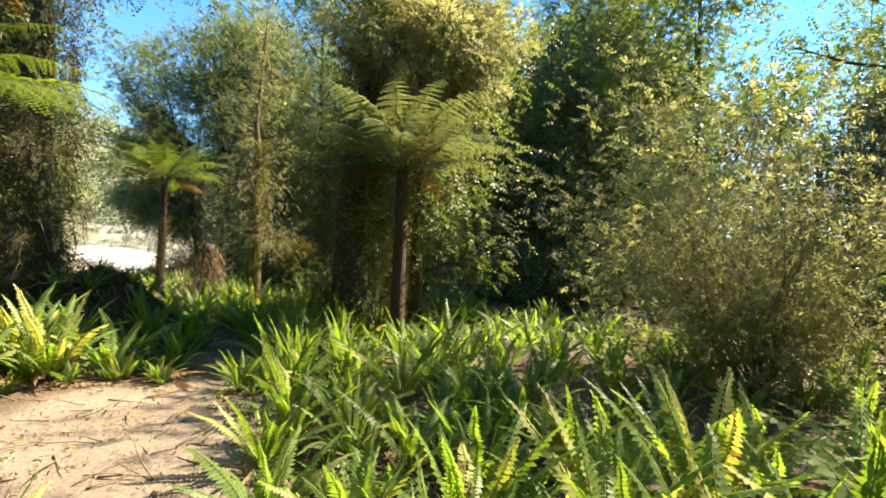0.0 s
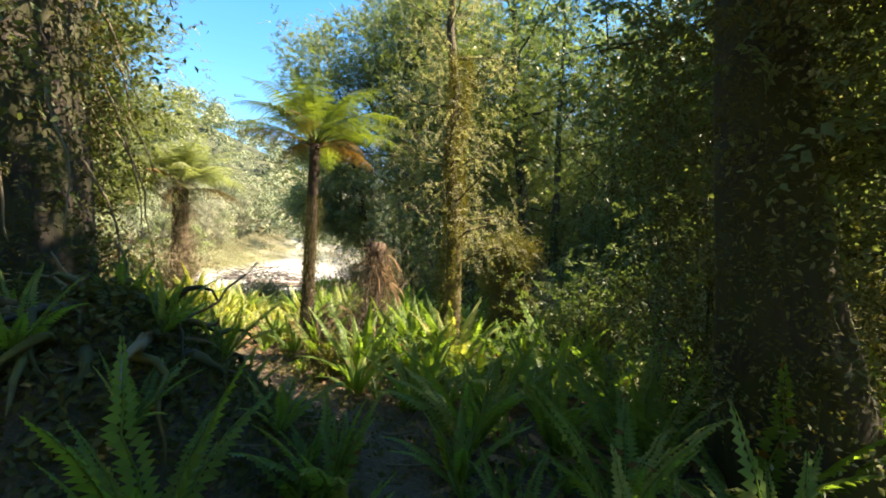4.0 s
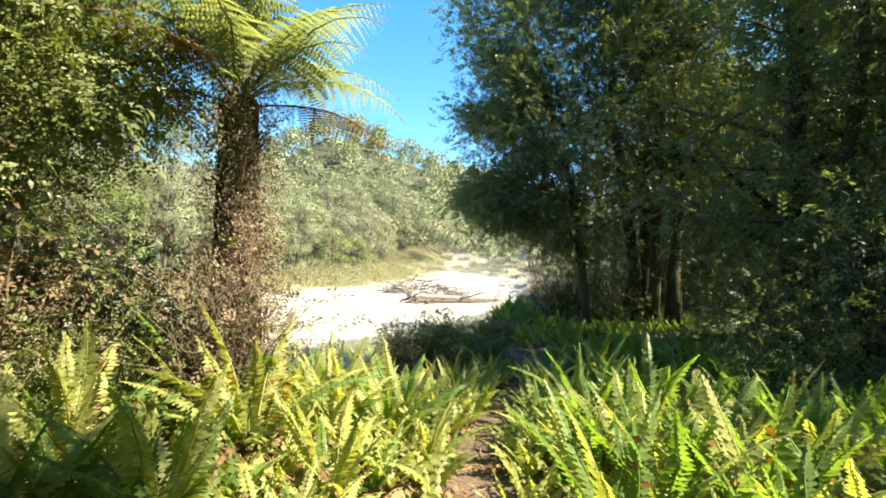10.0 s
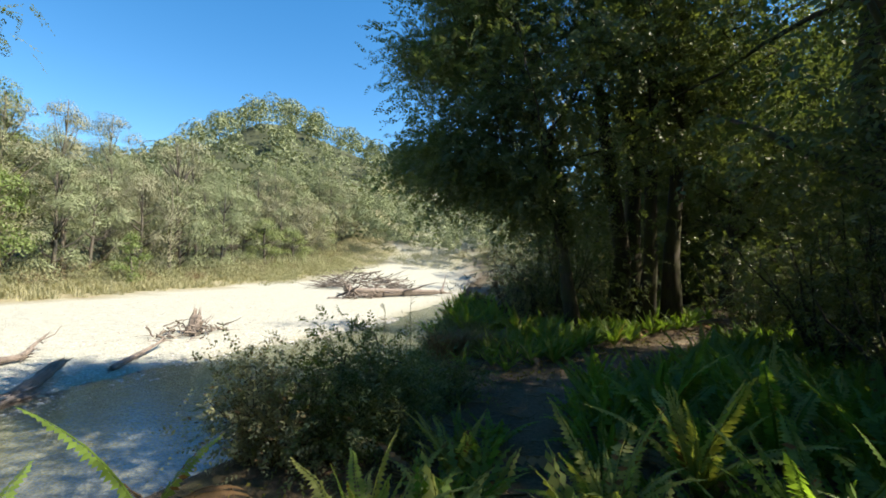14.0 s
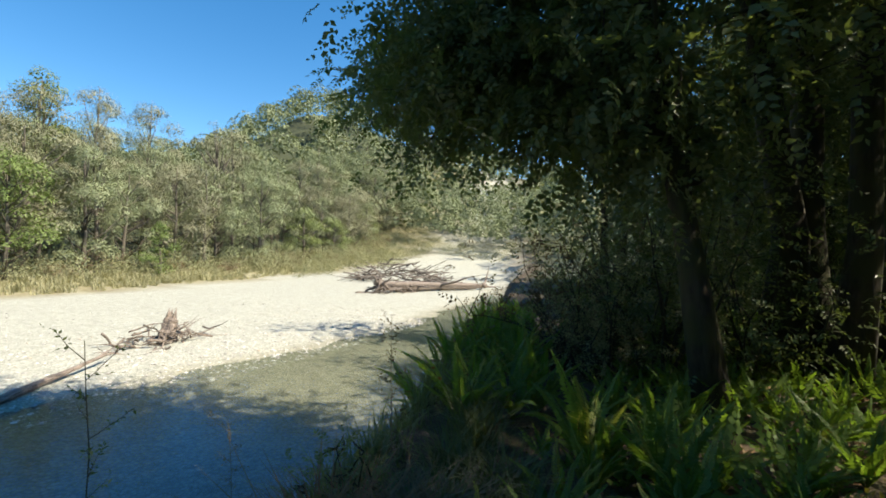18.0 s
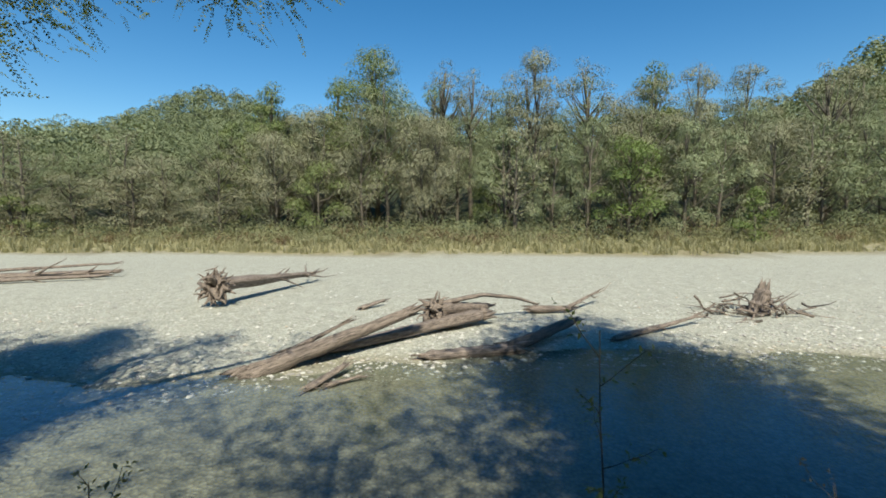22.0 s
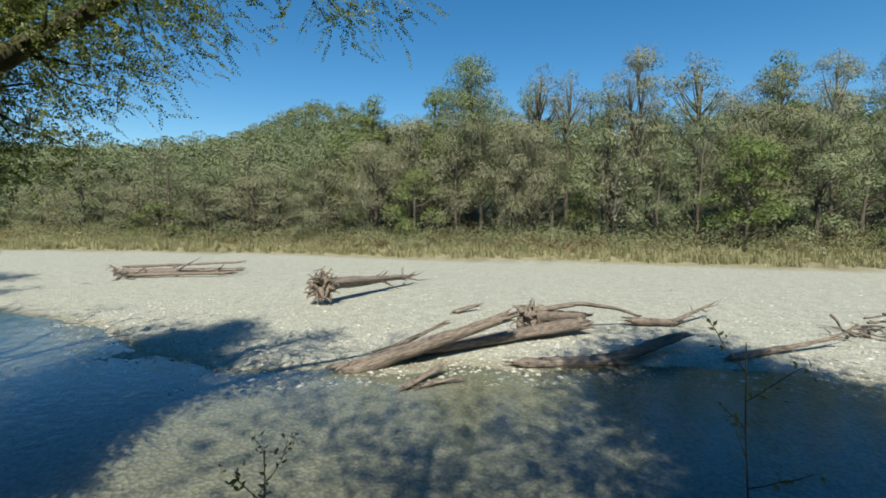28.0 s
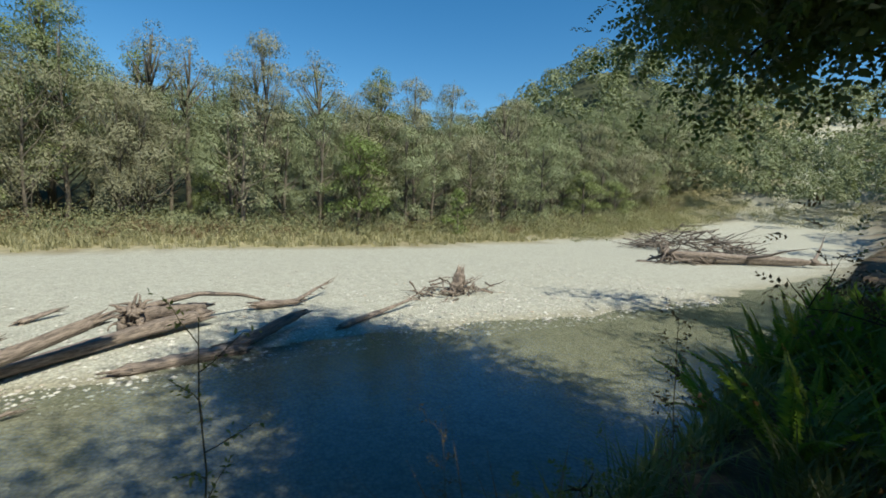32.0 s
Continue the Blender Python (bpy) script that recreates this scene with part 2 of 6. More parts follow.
def water_mat():
    m, n, l, b = nodes_of("clear_river_water")
    n.remove(b)
    tr = n.new("ShaderNodeBsdfTransparent")
    tr.inputs[0].default_value = (0.79, 0.825, 0.82, 1)
    gl = n.new("ShaderNodeBsdfGlossy")
    gl.inputs["Roughness"].default_value = 0.03
    gl.inputs["Color"].default_value = (0.76, 0.88, 1.0, 1)
    fr = n.new("ShaderNodeFresnel")
    fr.inputs[0].default_value = 1.4
    tc = n.new("ShaderNodeTexCoord")
    mp = n.new("ShaderNodeMapping")
    mp.inputs["Scale"].default_value = (1.9, 1.3, 1)
    l.new(tc.outputs["Object"], mp.inputs[0])
    w = n.new("ShaderNodeTexNoise")
    w.inputs["Scale"].default_value, w.inputs["Detail"].default_value = 2.8, 5
    l.new(mp.outputs[0], w.inputs["Vector"])
    bp = n.new("ShaderNodeBump")
    bp.inputs["Strength"].default_value, bp.inputs["Distance"].default_value = 0.22, 0.06
    l.new(w.outputs[0], bp.inputs["Height"])
    l.new(bp.outputs[0], gl.inputs["Normal"])
    l.new(bp.outputs[0], fr.inputs["Normal"])
    mx = n.new("ShaderNodeMixShader")
    l.new(fr.outputs[0], mx.inputs[0])
    l.new(tr.outputs[0], mx.inputs[1])
    l.new(gl.outputs[0], mx.inputs[2])
    l.new(mx.outputs[0], n["Material Output"].inputs[0])
    return m


def stone_mat():
    m, n, l, b = nodes_of("river_stone")
    g = n.new("ShaderNodeNewGeometry")
    r = ramp_of(n, l, g.outputs["Random Per Island"], [(0.0, (0.26, 0.25, 0.23)), (0.55, (0.47, 0.46, 0.42)), (0.9, (0.54, 0.54, 0.50)), (1.0, (0.4, 0.33, 0.25))])
    ns = noise_at(n, l, 30, 4)
    l.new(mix_of(n, l, 0.5, r.outputs[0], ramp_of(n, l, ns.outputs[0], [(0.3, (0.7, 0.7, 0.7)), (0.7, (1, 1, 1))]).outputs[0], "MULTIPLY"), b.inputs["Base Color"])
    b.inputs["Roughness"].default_value = 0.85
    return m


GROUND, WATER, STONE = ground_mat(), water_mat(), stone_mat()


# ---- mesh helpers ----
def mesh_of(name, v, t, mat, smooth=True):
    """A mesh from arrays of points and triangles."""
    v, t = np.asarray(v, np.float32), np.asarray(t, np.int32)
    me = bpy.data.meshes.new(name)
    me.vertices.add(len(v))
    me.vertices.foreach_set("co", v.ravel())
    me.loops.add(t.size)
    me.loops.foreach_set("vertex_index", t.ravel())
    me.polygons.add(len(t))
    me.polygons.foreach_set("loop_start", np.arange(0, t.size, 3, dtype=np.int32))
    me.polygons.foreach_set("use_smooth", np.full(len(t), smooth))
    me.materials.append(mat)
    me.update(calc_edges=True)
    return me


def join(pieces):
    """One pair of arrays from many."""
    vs, ts, k = [], [], 0
    for v, t in pieces:
        vs.append(v)
        ts.append(np.asarray(t) + k)
        k += len(v)
    return np.concatenate(vs), np.concatenate(ts)


def part(name, me, parent, m=None, label=""):
    ob = new(name, me)
    ob.parent = parent
    if m is not None:
        ob.matrix_basis = m
    if label:
        ob["label"] = label
    return ob


def thing(name, m, label, category, group="", kind=""):
    ob = new(name)
    ob.empty_display_size = 0.2
    ob.matrix_basis = m
    return tagged(ob, label, category, group, kind)


def tube(pts, rad, sides=6, rng=None, rough=0.0):
    """A closed tapering tube along points."""
    pts = np.asarray(pts, float)
    rad = np.broadcast_to(np.asarray(rad, float), (len(pts),))
    tan = np.gradient(pts, axis=0)
    tan /= np.linalg.norm(tan, axis=1)[:, None] + 1e-9
    ref = np.array([0.31, 0.95, 0.05]) if abs(tan[0, 2]) > 0.7 else np.array([0.05, 0.1, 1.0])
    a = np.cross(tan, ref)
    a /= np.linalg.norm(a, axis=1)[:, None] + 1e-9
    b = np.cross(tan, a)
    ang = np.linspace(0, 2 * math.pi, sides, endpoint=False)
    rr = rad[:, None] * np.ones(sides)
    if rng is not None and rough:
        rr = rr * (1 + rng.normal(0, rough, sides)[None, :] + rng.normal(0, rough * 0.28, (len(pts), sides)))
    v = (pts[:, None] + rr[..., None] * (np.cos(ang)[None, :, None] * a[:, None] + np.sin(ang)[None, :, None] * b[:, None])).reshape(-1, 3)
    i = np.arange(len(pts) - 1)[:, None] * sides
    j = np.arange(sides)[None]
    q = np.stack([i + j, i + (j + 1) % sides, i + sides + (j + 1) % sides, i + sides + j], -1).reshape(-1, 4)
    t = np.concatenate([q[:, [0, 1, 2]], q[:, [0, 2, 3]]])
    n = len(v)
    v = np.concatenate([v, pts[:1], pts[-1:]])
    e = (len(pts) - 1) * sides
    k = np.arange(sides)
    caps = np.concatenate([np.stack([np.full(sides, n), (k + 1) % sides, k], -1), np.stack([np.full(sides, n + 1), e + k, e + (k + 1) % sides], -1)])
    return v, np.concatenate([t, caps])


def leaves(rng, at, size, width=0.5, up=0.3, hang=0.0, face=None, firm=0.0, tri=False):
    """Small folded leaves at points, each two triangles, or one for small and far leaves."""
    n = len(at)
    d = rng.normal(size=(n, 3))
    d[:, 2] -= hang
    d /= np.linalg.norm(d, axis=1)[:, None]
    nrm = rng.normal(size=(n, 3)) * (1 - up) + np.array([0, 0, 1.2]) * up
    if face is not None:
        nrm = nrm * (1 - firm) + face * firm * 1.6
        d = d - nrm * ((d * nrm).sum(1) / ((nrm * nrm).sum(1) + 1e-9))[:, None] * firm
        d /= np.linalg.norm(d, axis=1)[:, None] + 1e-9
    s = np.cross(d, nrm)
    s /= np.linalg.norm(s, axis=1)[:, None] + 1e-9
    nn = np.cross(s, d)
    sz = (size * rng.uniform(0.6, 1.3, n))[:, None]
    w = sz * width * 0.5
    base, tip = at - d * sz * 0.5, at + d * sz * 0.5 - nn * sz * 0.12
    if tri:
        v = np.stack([base + s * w, tip, base - s * w], 1).reshape(-1, 3)
        return v, np.arange(n * 3).reshape(-1, 3)
    mid = at + nn * sz * 0.06
    v = np.stack([base, mid + s * w, tip, mid - s * w], 1).reshape(-1, 3)
    k = np.arange(n)[:, None] * 4
    t = np.concatenate([k + np.array([[0, 1, 2]]), k + np.array([[0, 2, 3]])], 1).reshape(-1, 3)
    return v, t


def sprays(rng, at, out, count, length, leaf, width=0.5, tri=False, flat=0.55):
    """Leafy twigs at points: leaves set left and right along each, all lying much one way."""
    n = len(at)
    ax = out * 0.9 + rng.normal(0, 0.55, (n, 3)) + np.array([0, 0, -0.12])
    ax /= np.linalg.norm(ax, axis=1)[:, None] + 1e-9
    up = np.array([0, 0, flat]) + out * 0.3 + rng.normal(0, 0.38, (n, 3))
    side = np.cross(ax, up)
    side /= np.linalg.norm(side, axis=1)[:, None] + 1e-9
    nrm = np.cross(side, ax)
    size = rng.uniform(0.65, 1.25, n)
    u = np.linspace(0, 1, count)[None, :] + rng.uniform(-0.4, 0.4, (n, count)) / count
    sg = np.where(np.arange(count) % 2, 1.0, -1.0)[None, :] * rng.uniform(0.6, 1.2, (n, count))
    sg[:, -1] *= 0.15
    p = at[:, None] + ax[:, None] * (length * size[:, None] * (u - 0.35))[..., None] - np.array([0, 0, 1.0]) * (0.18 * length * u**2)[..., None]
    d = ax[:, None] * 0.6 + side[:, None] * sg[..., None] + nrm[:, None] * rng.normal(0, 0.22, (n, count, 1))
    d /= np.linalg.norm(d, axis=2)[..., None]
    s = np.cross(d, nrm[:, None] + rng.normal(0, 0.25, (n, count, 3)))
    s /= np.linalg.norm(s, axis=2)[..., None] + 1e-9
    sz = (leaf * rng.uniform(0.65, 1.25, (n, count)) * (1.1 - 0.35 * u))[..., None]
    w = sz * width * 0.5
    tip = p + d * sz - nrm[:, None] * sz * 0.15
    if tri:
        v = np.stack([p + s * w, tip, p - s * w], 2).reshape(-1, 3)
        return v, np.arange(len(v)).reshape(-1, 3)
    mid = p + d * sz * 0.45 + nrm[:, None] * sz * 0.05
    v = np.stack([p, mid + s * w, tip, mid - s * w], 2).reshape(-1, 3)
    k = np.arange(n * count)[:, None] * 4
    return v, np.concatenate([k + np.array([[0, 1, 2]]), k + np.array([[0, 2, 3]])], 1).reshape(-1, 3)


def bend(rng, start, way, length, n=5, rise=0.0, wob=0.12):
    """A crooked line of n points."""
    p, d = [np.array(start, float)], np.array(way, float)
    d /= np.linalg.norm(d)
    for _ in range(n - 1):
        d = d + rng.normal(0, wob, 3) + np.array([0, 0, rise / n])
        d /= np.linalg.norm(d)
        p.append(p[-1] + d * length / (n - 1))
    return np.array(p)


def blades(rng, at, length, width, spread=0.5):
    """Upright grass blades, one thin bent strip each."""
    n = len(at)
    a = rng.uniform(0, 2 * math.pi, n)
    out = np.stack([np.cos(a), np.sin(a), np.zeros(n)], 1)
    side = np.stack([-np.sin(a), np.cos(a), np.zeros(n)], 1)
    h = (length * rng.uniform(0.5, 1.2, n))[:, None]
    lean = rng.uniform(0.1, spread, n)[:, None]
    w = width * rng.uniform(0.7, 1.3, n)[:, None]
    mid = at + out * h * lean * 0.4 + np.array([0, 0, 1]) * h * 0.6
    tip = at + out * h * lean * 1.2 + np.array([0, 0, 1]) * h * 0.92
    v = np.stack([at - side * w, at + side * w, mid + side * w * 0.7, mid - side * w * 0.7, tip], 1).reshape(-1, 3)
    k = np.arange(n)[:, None] * 5
    t = np.concatenate([k + np.array([[0, 1, 2]]), k + np.array([[0, 2, 3]]), k + np.array([[3, 2, 4]])], 1).reshape(-1, 3)
    return v, t


# ---- the lie of the land ----
BROW_Y = [-60, -20, 0, 5, 11, 15, 18, 21, 27, 35, 45, 66, 90, 400]
BROW_X = [-24, -15, -9.0, -8.5, -7.8, -7.9, -8.4, -9.4, -11.8, -15.2, -19.8, -28, -38, -180]
EDGE_Y = [-80, -40, -18.7, -11.6, -4.8, 0, 4.2, 8.7, 11, 13, 15.5, 19.9, 23.4, 28, 34.8, 42, 52, 74, 103, 400]
EDGE_X = [-30, -20, -17, -18, -18.3, -18.2, -16.6, -15.9, -17.4, -18.6, -19.5, -21.1, -21.7, -21.9, -22.6, -24.5, -28, -36.5, -49.5, -190]
BAR_Y = [-74, -49, -23, 1.5, 21.6, 37, 51, 83, 400]
BAR_X = [-41, -38.5, -46, -48.5, -51.8, -53.2, -57.7, -66, -200]
TRAIL = [(5.6, -9), (5.2, -4), (4.3, -2), (3.3, -0.3), (2.8, 1.2), (2.5, 3.0), (2.05, 4.2), (1.15, 5.5), (0.55, 6.0), (-0.15, 6.4), (-0.9, 6.8), (-1.75, 7.5), (-2.6, 8.5), (-3.3, 9.6), (-4.0, 11), (-4.7, 12.4), (-5.3, 14.1), (-5.8, 15.8), (-6.1, 17.2), (-5.9, 18.8), (-5.3, 20.9), (-4.6, 23.2), (-3.5, 26), (-2.6, 31)]
WATER_Z = -2.24


def smooth(a, b, x):
    k = np.clip((x - a) / (b - a), 0, 1)
    return k * k * (3 - 2 * k)


def trail_gap(x, y):
    best = np.full(np.shape(x), 1e9)
    for (ax, ay), (bx, by) in zip(TRAIL, TRAIL[1:]):
        k = np.clip(((x - ax) * (bx - ax) + (y - ay) * (by - ay)) / ((bx - ax) ** 2 + (by - ay) ** 2), 0, 1)
        best = np.minimum(best, np.hypot(x - ax - k * (bx - ax), y - ay - k * (by - ay)))
    return best


def wavy(x, y, s, seed=0.0):
    return (np.sin(x * s + 1.3 * np.sin(y * s * 0.7 + seed) + seed) + np.sin(y * s * 1.13 + 1.7 * np.sin(x * s * 0.6 - seed) + 2 * seed) + np.sin((x + y) * s * 0.53 + seed * 3)) / 3


def height(x, y):
    x, y = np.asarray(x, float), np.asarray(y, float)
    brow, edge, bar = np.interp(y, BROW_Y, BROW_X), np.interp(y, EDGE_Y, EDGE_X), np.interp(y, BAR_Y, BAR_X)
    land = 0.06 * wavy(x, y, 1.1) + 0.05 * wavy(x, y, 2.9, 1.0) * smooth(0.3, 1.2, trail_gap(x, y))
    land = land + 1.25 * np.exp(-(((x + 0.2) / 1.12) ** 2 + ((y - 4.2) / 1.1) ** 2)) + 6 * smooth(18, 90, x) * (0.6 + 0.4 * wavy(x, y, 0.05))
    land = land + 0.42 * np.exp(-(((x + 5.75) / 1.1) ** 2 + ((y - 10.3) / 1.2) ** 2))
    bed = WATER_Z - 0.02 - 0.42 * smooth(0, 8, x - edge) + 0.03 * wavy(x, y, 1.7, 2.0)
    gravel = WATER_Z + 0.11 * smooth(0, 1.4, edge - x) + 0.17 * smooth(1, 16, edge - x) + 0.035 * wavy(x, y, 0.9, 3.0) * smooth(0, 3, edge - x)
    back = -1.88 + 0.5 * smooth(0, 9, bar - x) + 16 * smooth(16, 90, bar - x) + 0.12 * wavy(x, y, 0.7, 4.0)
    far = np.where(x > edge, bed, np.where(x > bar, gravel, np.maximum(gravel, back) * smooth(-3, 3, bar - x) + gravel * (1 - smooth(-3, 3, bar - x))))
    far = np.where(x < bar, gravel + (back - gravel) * smooth(0, 4, bar - x), far)
    k = smooth(-1.25, 0.1, x - brow)
    z = far * (1 - k) + land * k
    u, w = (x + 178) * 0.669 + (y - 172) * 0.743, (x + 178) * -0.743 + (y - 172) * 0.669
    z = z + 51 * np.exp(-((u / np.where(u < 0, 48, 170)) ** 2) - (w / 75) ** 2) + 49 * np.exp(-(((x + 300) / 70) ** 2 + ((y + 182) / 60) ** 2))
    z = z + 26 * smooth(140, 420, np.hypot(x + 10, y - 15)) * (0.75 + 0.25 * wavy(x, y, 0.018, 5.0))
    return z


def lay(x, y):
    return float(height(x, y))


def grid_lines(fine_a, fine_b, step, far_a, far_b):
    mid = np.arange(fine_a, fine_b + step / 2, step)
    lo = fine_a - np.cumsum(step * 1.13 ** np.arange(1, 80))
    hi = fine_b + np.cumsum(step * 1.13 ** np.arange(1, 80))
    return np.concatenate([lo[lo > far_a][::-1], mid, hi[hi < far_b]])


def build_ground():
    xs, ys = grid_lines(-20, 9, 0.22, -1600, 1600), grid_lines(-6, 34, 0.25, -1600, 1600)
    gx, gy = np.meshgrid(xs, ys)
    z = height(gx, gy)
    nx, ny = len(xs), len(ys)
    v = np.stack([gx, gy, z], -1).reshape(-1, 3)
    i = (np.arange(ny - 1)[:, None] * nx + np.arange(nx - 1)[None]).ravel()
    t = np.concatenate([np.stack([i, i + 1, i + nx + 1], -1), np.stack([i, i + nx + 1, i + nx], -1)])
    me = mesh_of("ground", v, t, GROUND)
    x, y = v[:, 0], v[:, 1]
    brow, bar = np.interp(y, BROW_Y, BROW_X), np.interp(y, BAR_Y, BAR_X)
    wob = 0.25 * wavy(x, y, 1.9, 6.0)
    trail = (1 - smooth(0.15, 0.6, trail_gap(x, y) + 0.16 * smooth(4, 8, y) + wob - 1.6 * np.exp(-((x - 1.8) ** 2 + (y + 0.1) ** 2) / 3.6))) * (0.75 + 0.25 * wavy(x, y, 3.1, 8.0)) * (1 - 0.86 * smooth(0.9, 2.6, y) + 0.25 * smooth(12.5, 14.5, y) + 0.3 * smooth(17.5, 19.5, y))
    stones = (1 - smooth(-1.75, -1.3, x - brow)) * smooth(-2, 0.5, x - bar + 4 * wob)
    turf = smooth(-1, 3, bar - x) * (1 - smooth(10, 25, bar - x))
    col = np.stack([trail, stones, turf, np.ones_like(x)], -1).astype(np.float32)
    at = me.color_attributes.new("zone", "FLOAT_COLOR", "POINT")
    at.data.foreach_set("color", col.ravel())
    wet = 1 - smooth(WATER_Z - 0.01, WATER_Z + 0.07, v[:, 2])
    # Ground turns dark green away from the track and well behind the bar.
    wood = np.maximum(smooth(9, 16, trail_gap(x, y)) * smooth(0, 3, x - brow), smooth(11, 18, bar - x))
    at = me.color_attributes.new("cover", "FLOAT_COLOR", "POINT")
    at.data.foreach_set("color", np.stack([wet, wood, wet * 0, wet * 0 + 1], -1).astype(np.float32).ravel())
    return tagged(new("ground", me), "leaf-littered forest floor, dirt track and pale river gravel", "ground", kind="structure")


build_ground()

wx, wy = np.meshgrid(np.linspace(-60, -4, 60), np.linspace(-70, 130, 120))
wi = (np.arange(119)[:, None] * 60 + np.arange(59)[None]).ravel()
wv = np.stack([wx, wy, np.full_like(wx, WATER_Z)], -1).reshape(-1, 3)
tagged(new("water", mesh_of("water", wv, np.concatenate([np.stack([wi, wi + 1, wi + 61], -1), np.stack([wi, wi + 61, wi + 60], -1)]), WATER)), "clear shallow river water rippling past a gravel bar", "river", kind="structure")


# ---- fronds ----
def frond(rng, length, width, e0, e1, pairs, comb=0, gap=0.0, taper=0.5, sweep=0.35, droop=0.25):
    """A fern frond that leaves the origin towards +y and bends from e0 to e1 degrees of rise. comb: leaflets on each pinna."""
    s = np.linspace(0, 1, 14)
    e = np.radians(e0 + (e1 - e0) * s**1.2)
    step = length / 13
    yz = np.cumsum(np.stack([np.cos(e), np.sin(e)], 1) * step, axis=0)
    yz = np.concatenate([[[0, 0]], yz[:-1]])
    side = np.cumsum(rng.normal(0, 0.012, 14)) * length
    line = np.stack([side, yz[:, 0], yz[:, 1]], 1)
    out = [tube(line[::2] if not comb else line, np.linspace(0.006, 0.0015, 7 if not comb else 14) * (1 + length * 0.8), 3)]
    vs, ts, k = [], [], 0
    for q in np.linspace(gap, 0.99, pairs):
        p = np.array([np.interp(q, s, line[:, c]) for c in range(3)])
        ee = np.interp(q, s, e)
        ahead = np.array([0, math.cos(ee), math.sin(ee)])
        up = np.array([0, -math.sin(ee), math.cos(ee)])
        prof = min(1.0, (q - gap + 0.06) / (taper * 0.5)) * min(1.0, (1.03 - q) / taper) ** 0.8
        for sgn in (-1, 1):
            ln = width * prof * rng.uniform(0.88, 1.1)
            d = np.array([sgn, 0, 0]) + ahead * (sweep + rng.normal(0, 0.06)) - up * (droop + rng.normal(0, 0.08))
            d /= np.linalg.norm(d)
            w = np.cross(d, up)
            w = w / np.linalg.norm(w) * sgn
            if comb:
                for c in np.linspace(0.06, 1.0, comb):
                    bp = p + d * ln * c - up * ln * 0.16 * c * c
                    lw = ln * 0.16 * (1.05 - c * 0.75)
                    th = ln / comb * 0.42
                    for s2 in (-1, 1):
                        tip = bp + w * s2 * lw + d * lw * 0.35
                        vs += [bp - d * th, bp + d * th, tip]
                        ts.append((k, k + 1, k + 2))
                        k += 3
            else:
                th = length / pairs * 0.62
                m1, m2 = p + d * ln * 0.38 - ahead * th, p + d * ln * 0.42 + ahead * th
                tip = p + d * ln - up * ln * 0.15
                vs += [p, m1, tip, m2]
                ts += [(k, k + 1, k + 2), (k, k + 2, k + 3)]
                k += 4
    out.append((np.array(vs), np.array(ts)))
    return join(out)


R = np.random.default_rng(11)
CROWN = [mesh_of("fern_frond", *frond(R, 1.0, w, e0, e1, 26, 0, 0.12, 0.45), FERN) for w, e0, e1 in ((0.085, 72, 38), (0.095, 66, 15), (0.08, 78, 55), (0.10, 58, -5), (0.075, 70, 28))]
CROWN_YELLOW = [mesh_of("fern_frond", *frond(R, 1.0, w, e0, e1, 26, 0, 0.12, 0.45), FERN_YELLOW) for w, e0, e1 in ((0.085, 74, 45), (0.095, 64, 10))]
CROWN_DRY = [mesh_of("dry_fern_frond", *frond(R, 0.9, 0.055, e0, e1, 34, 0, 0.1, 0.45, 0.5, 1.2), FERN_DEAD) for e0, e1 in ((35, -50), (15, -40))]
TREEF = [mesh_of("tree_fern_frond", *frond(R, 2.0, 0.42, e0, e1, 30, 13, 0.14, 0.6), TFERN) for e0, e1 in ((58, -22), (44, -38), (70, 5), (30, -45))]
TREEF_GOLD = [mesh_of("golden_tree_fern_frond", *frond(R, 1.9, 0.40, e0, e1, 30, 12, 0.14, 0.6), TFERN_GOLD) for e0, e1 in ((66, -30), (78, -5), (52, -40))]
TREEF_PALE = [mesh_of("silvery_tree_fern_frond", *frond(R, 1.9, 0.40, e0, e1, 30, 12, 0.14, 0.6), TFERN_PALE) for e0, e1 in ((50, -30), (66, -10), (34, -38))]
TREEF_OLD = [mesh_of("ageing_tree_fern_frond", *frond(R, 1.9, 0.40, e0, e1, 28, 11, 0.14, 0.6, 0.3, 0.5), TFERN_OLD) for e0, e1 in ((22, -55), (40, -40))]


def crown_fern(x, y, size=1.0, n=13, tone="bright green crown fern with upright pleated fronds", dry=1, seed=0, z=None, group="crown ferns along the track", gold=0.12):
    rng = np.random.default_rng(seed + 1000)
    ob = thing("crown_fern", pose(x, y, (lay(x, y) if z is None else z) - 0.02, rng.normal(0, 4), rng.normal(0, 4), rng.uniform(0, 360)), tone, "fern", group)
    for i in range(n):
        a = 360 * i / n + rng.normal(0, 12)
        sc = size * rng.uniform(0.7, 1.15)
        part("frond", CROWN_YELLOW[i % 2] if rng.uniform() < gold else CROWN[int(rng.integers(5))], ob, pose(0, 0, 0.01, rng.normal(0, 7), rng.normal(0, 5), a) @ Matrix.Scale(sc, 4))
    for i in range(dry):
        part("dead_frond", CROWN_DRY[i % 2], ob, pose(0, 0, 0.02, 0, 0, rng.uniform(0, 360)) @ Matrix.Scale(size * rng.uniform(0.6, 0.9), 4), "brown dead frond")
    return ob


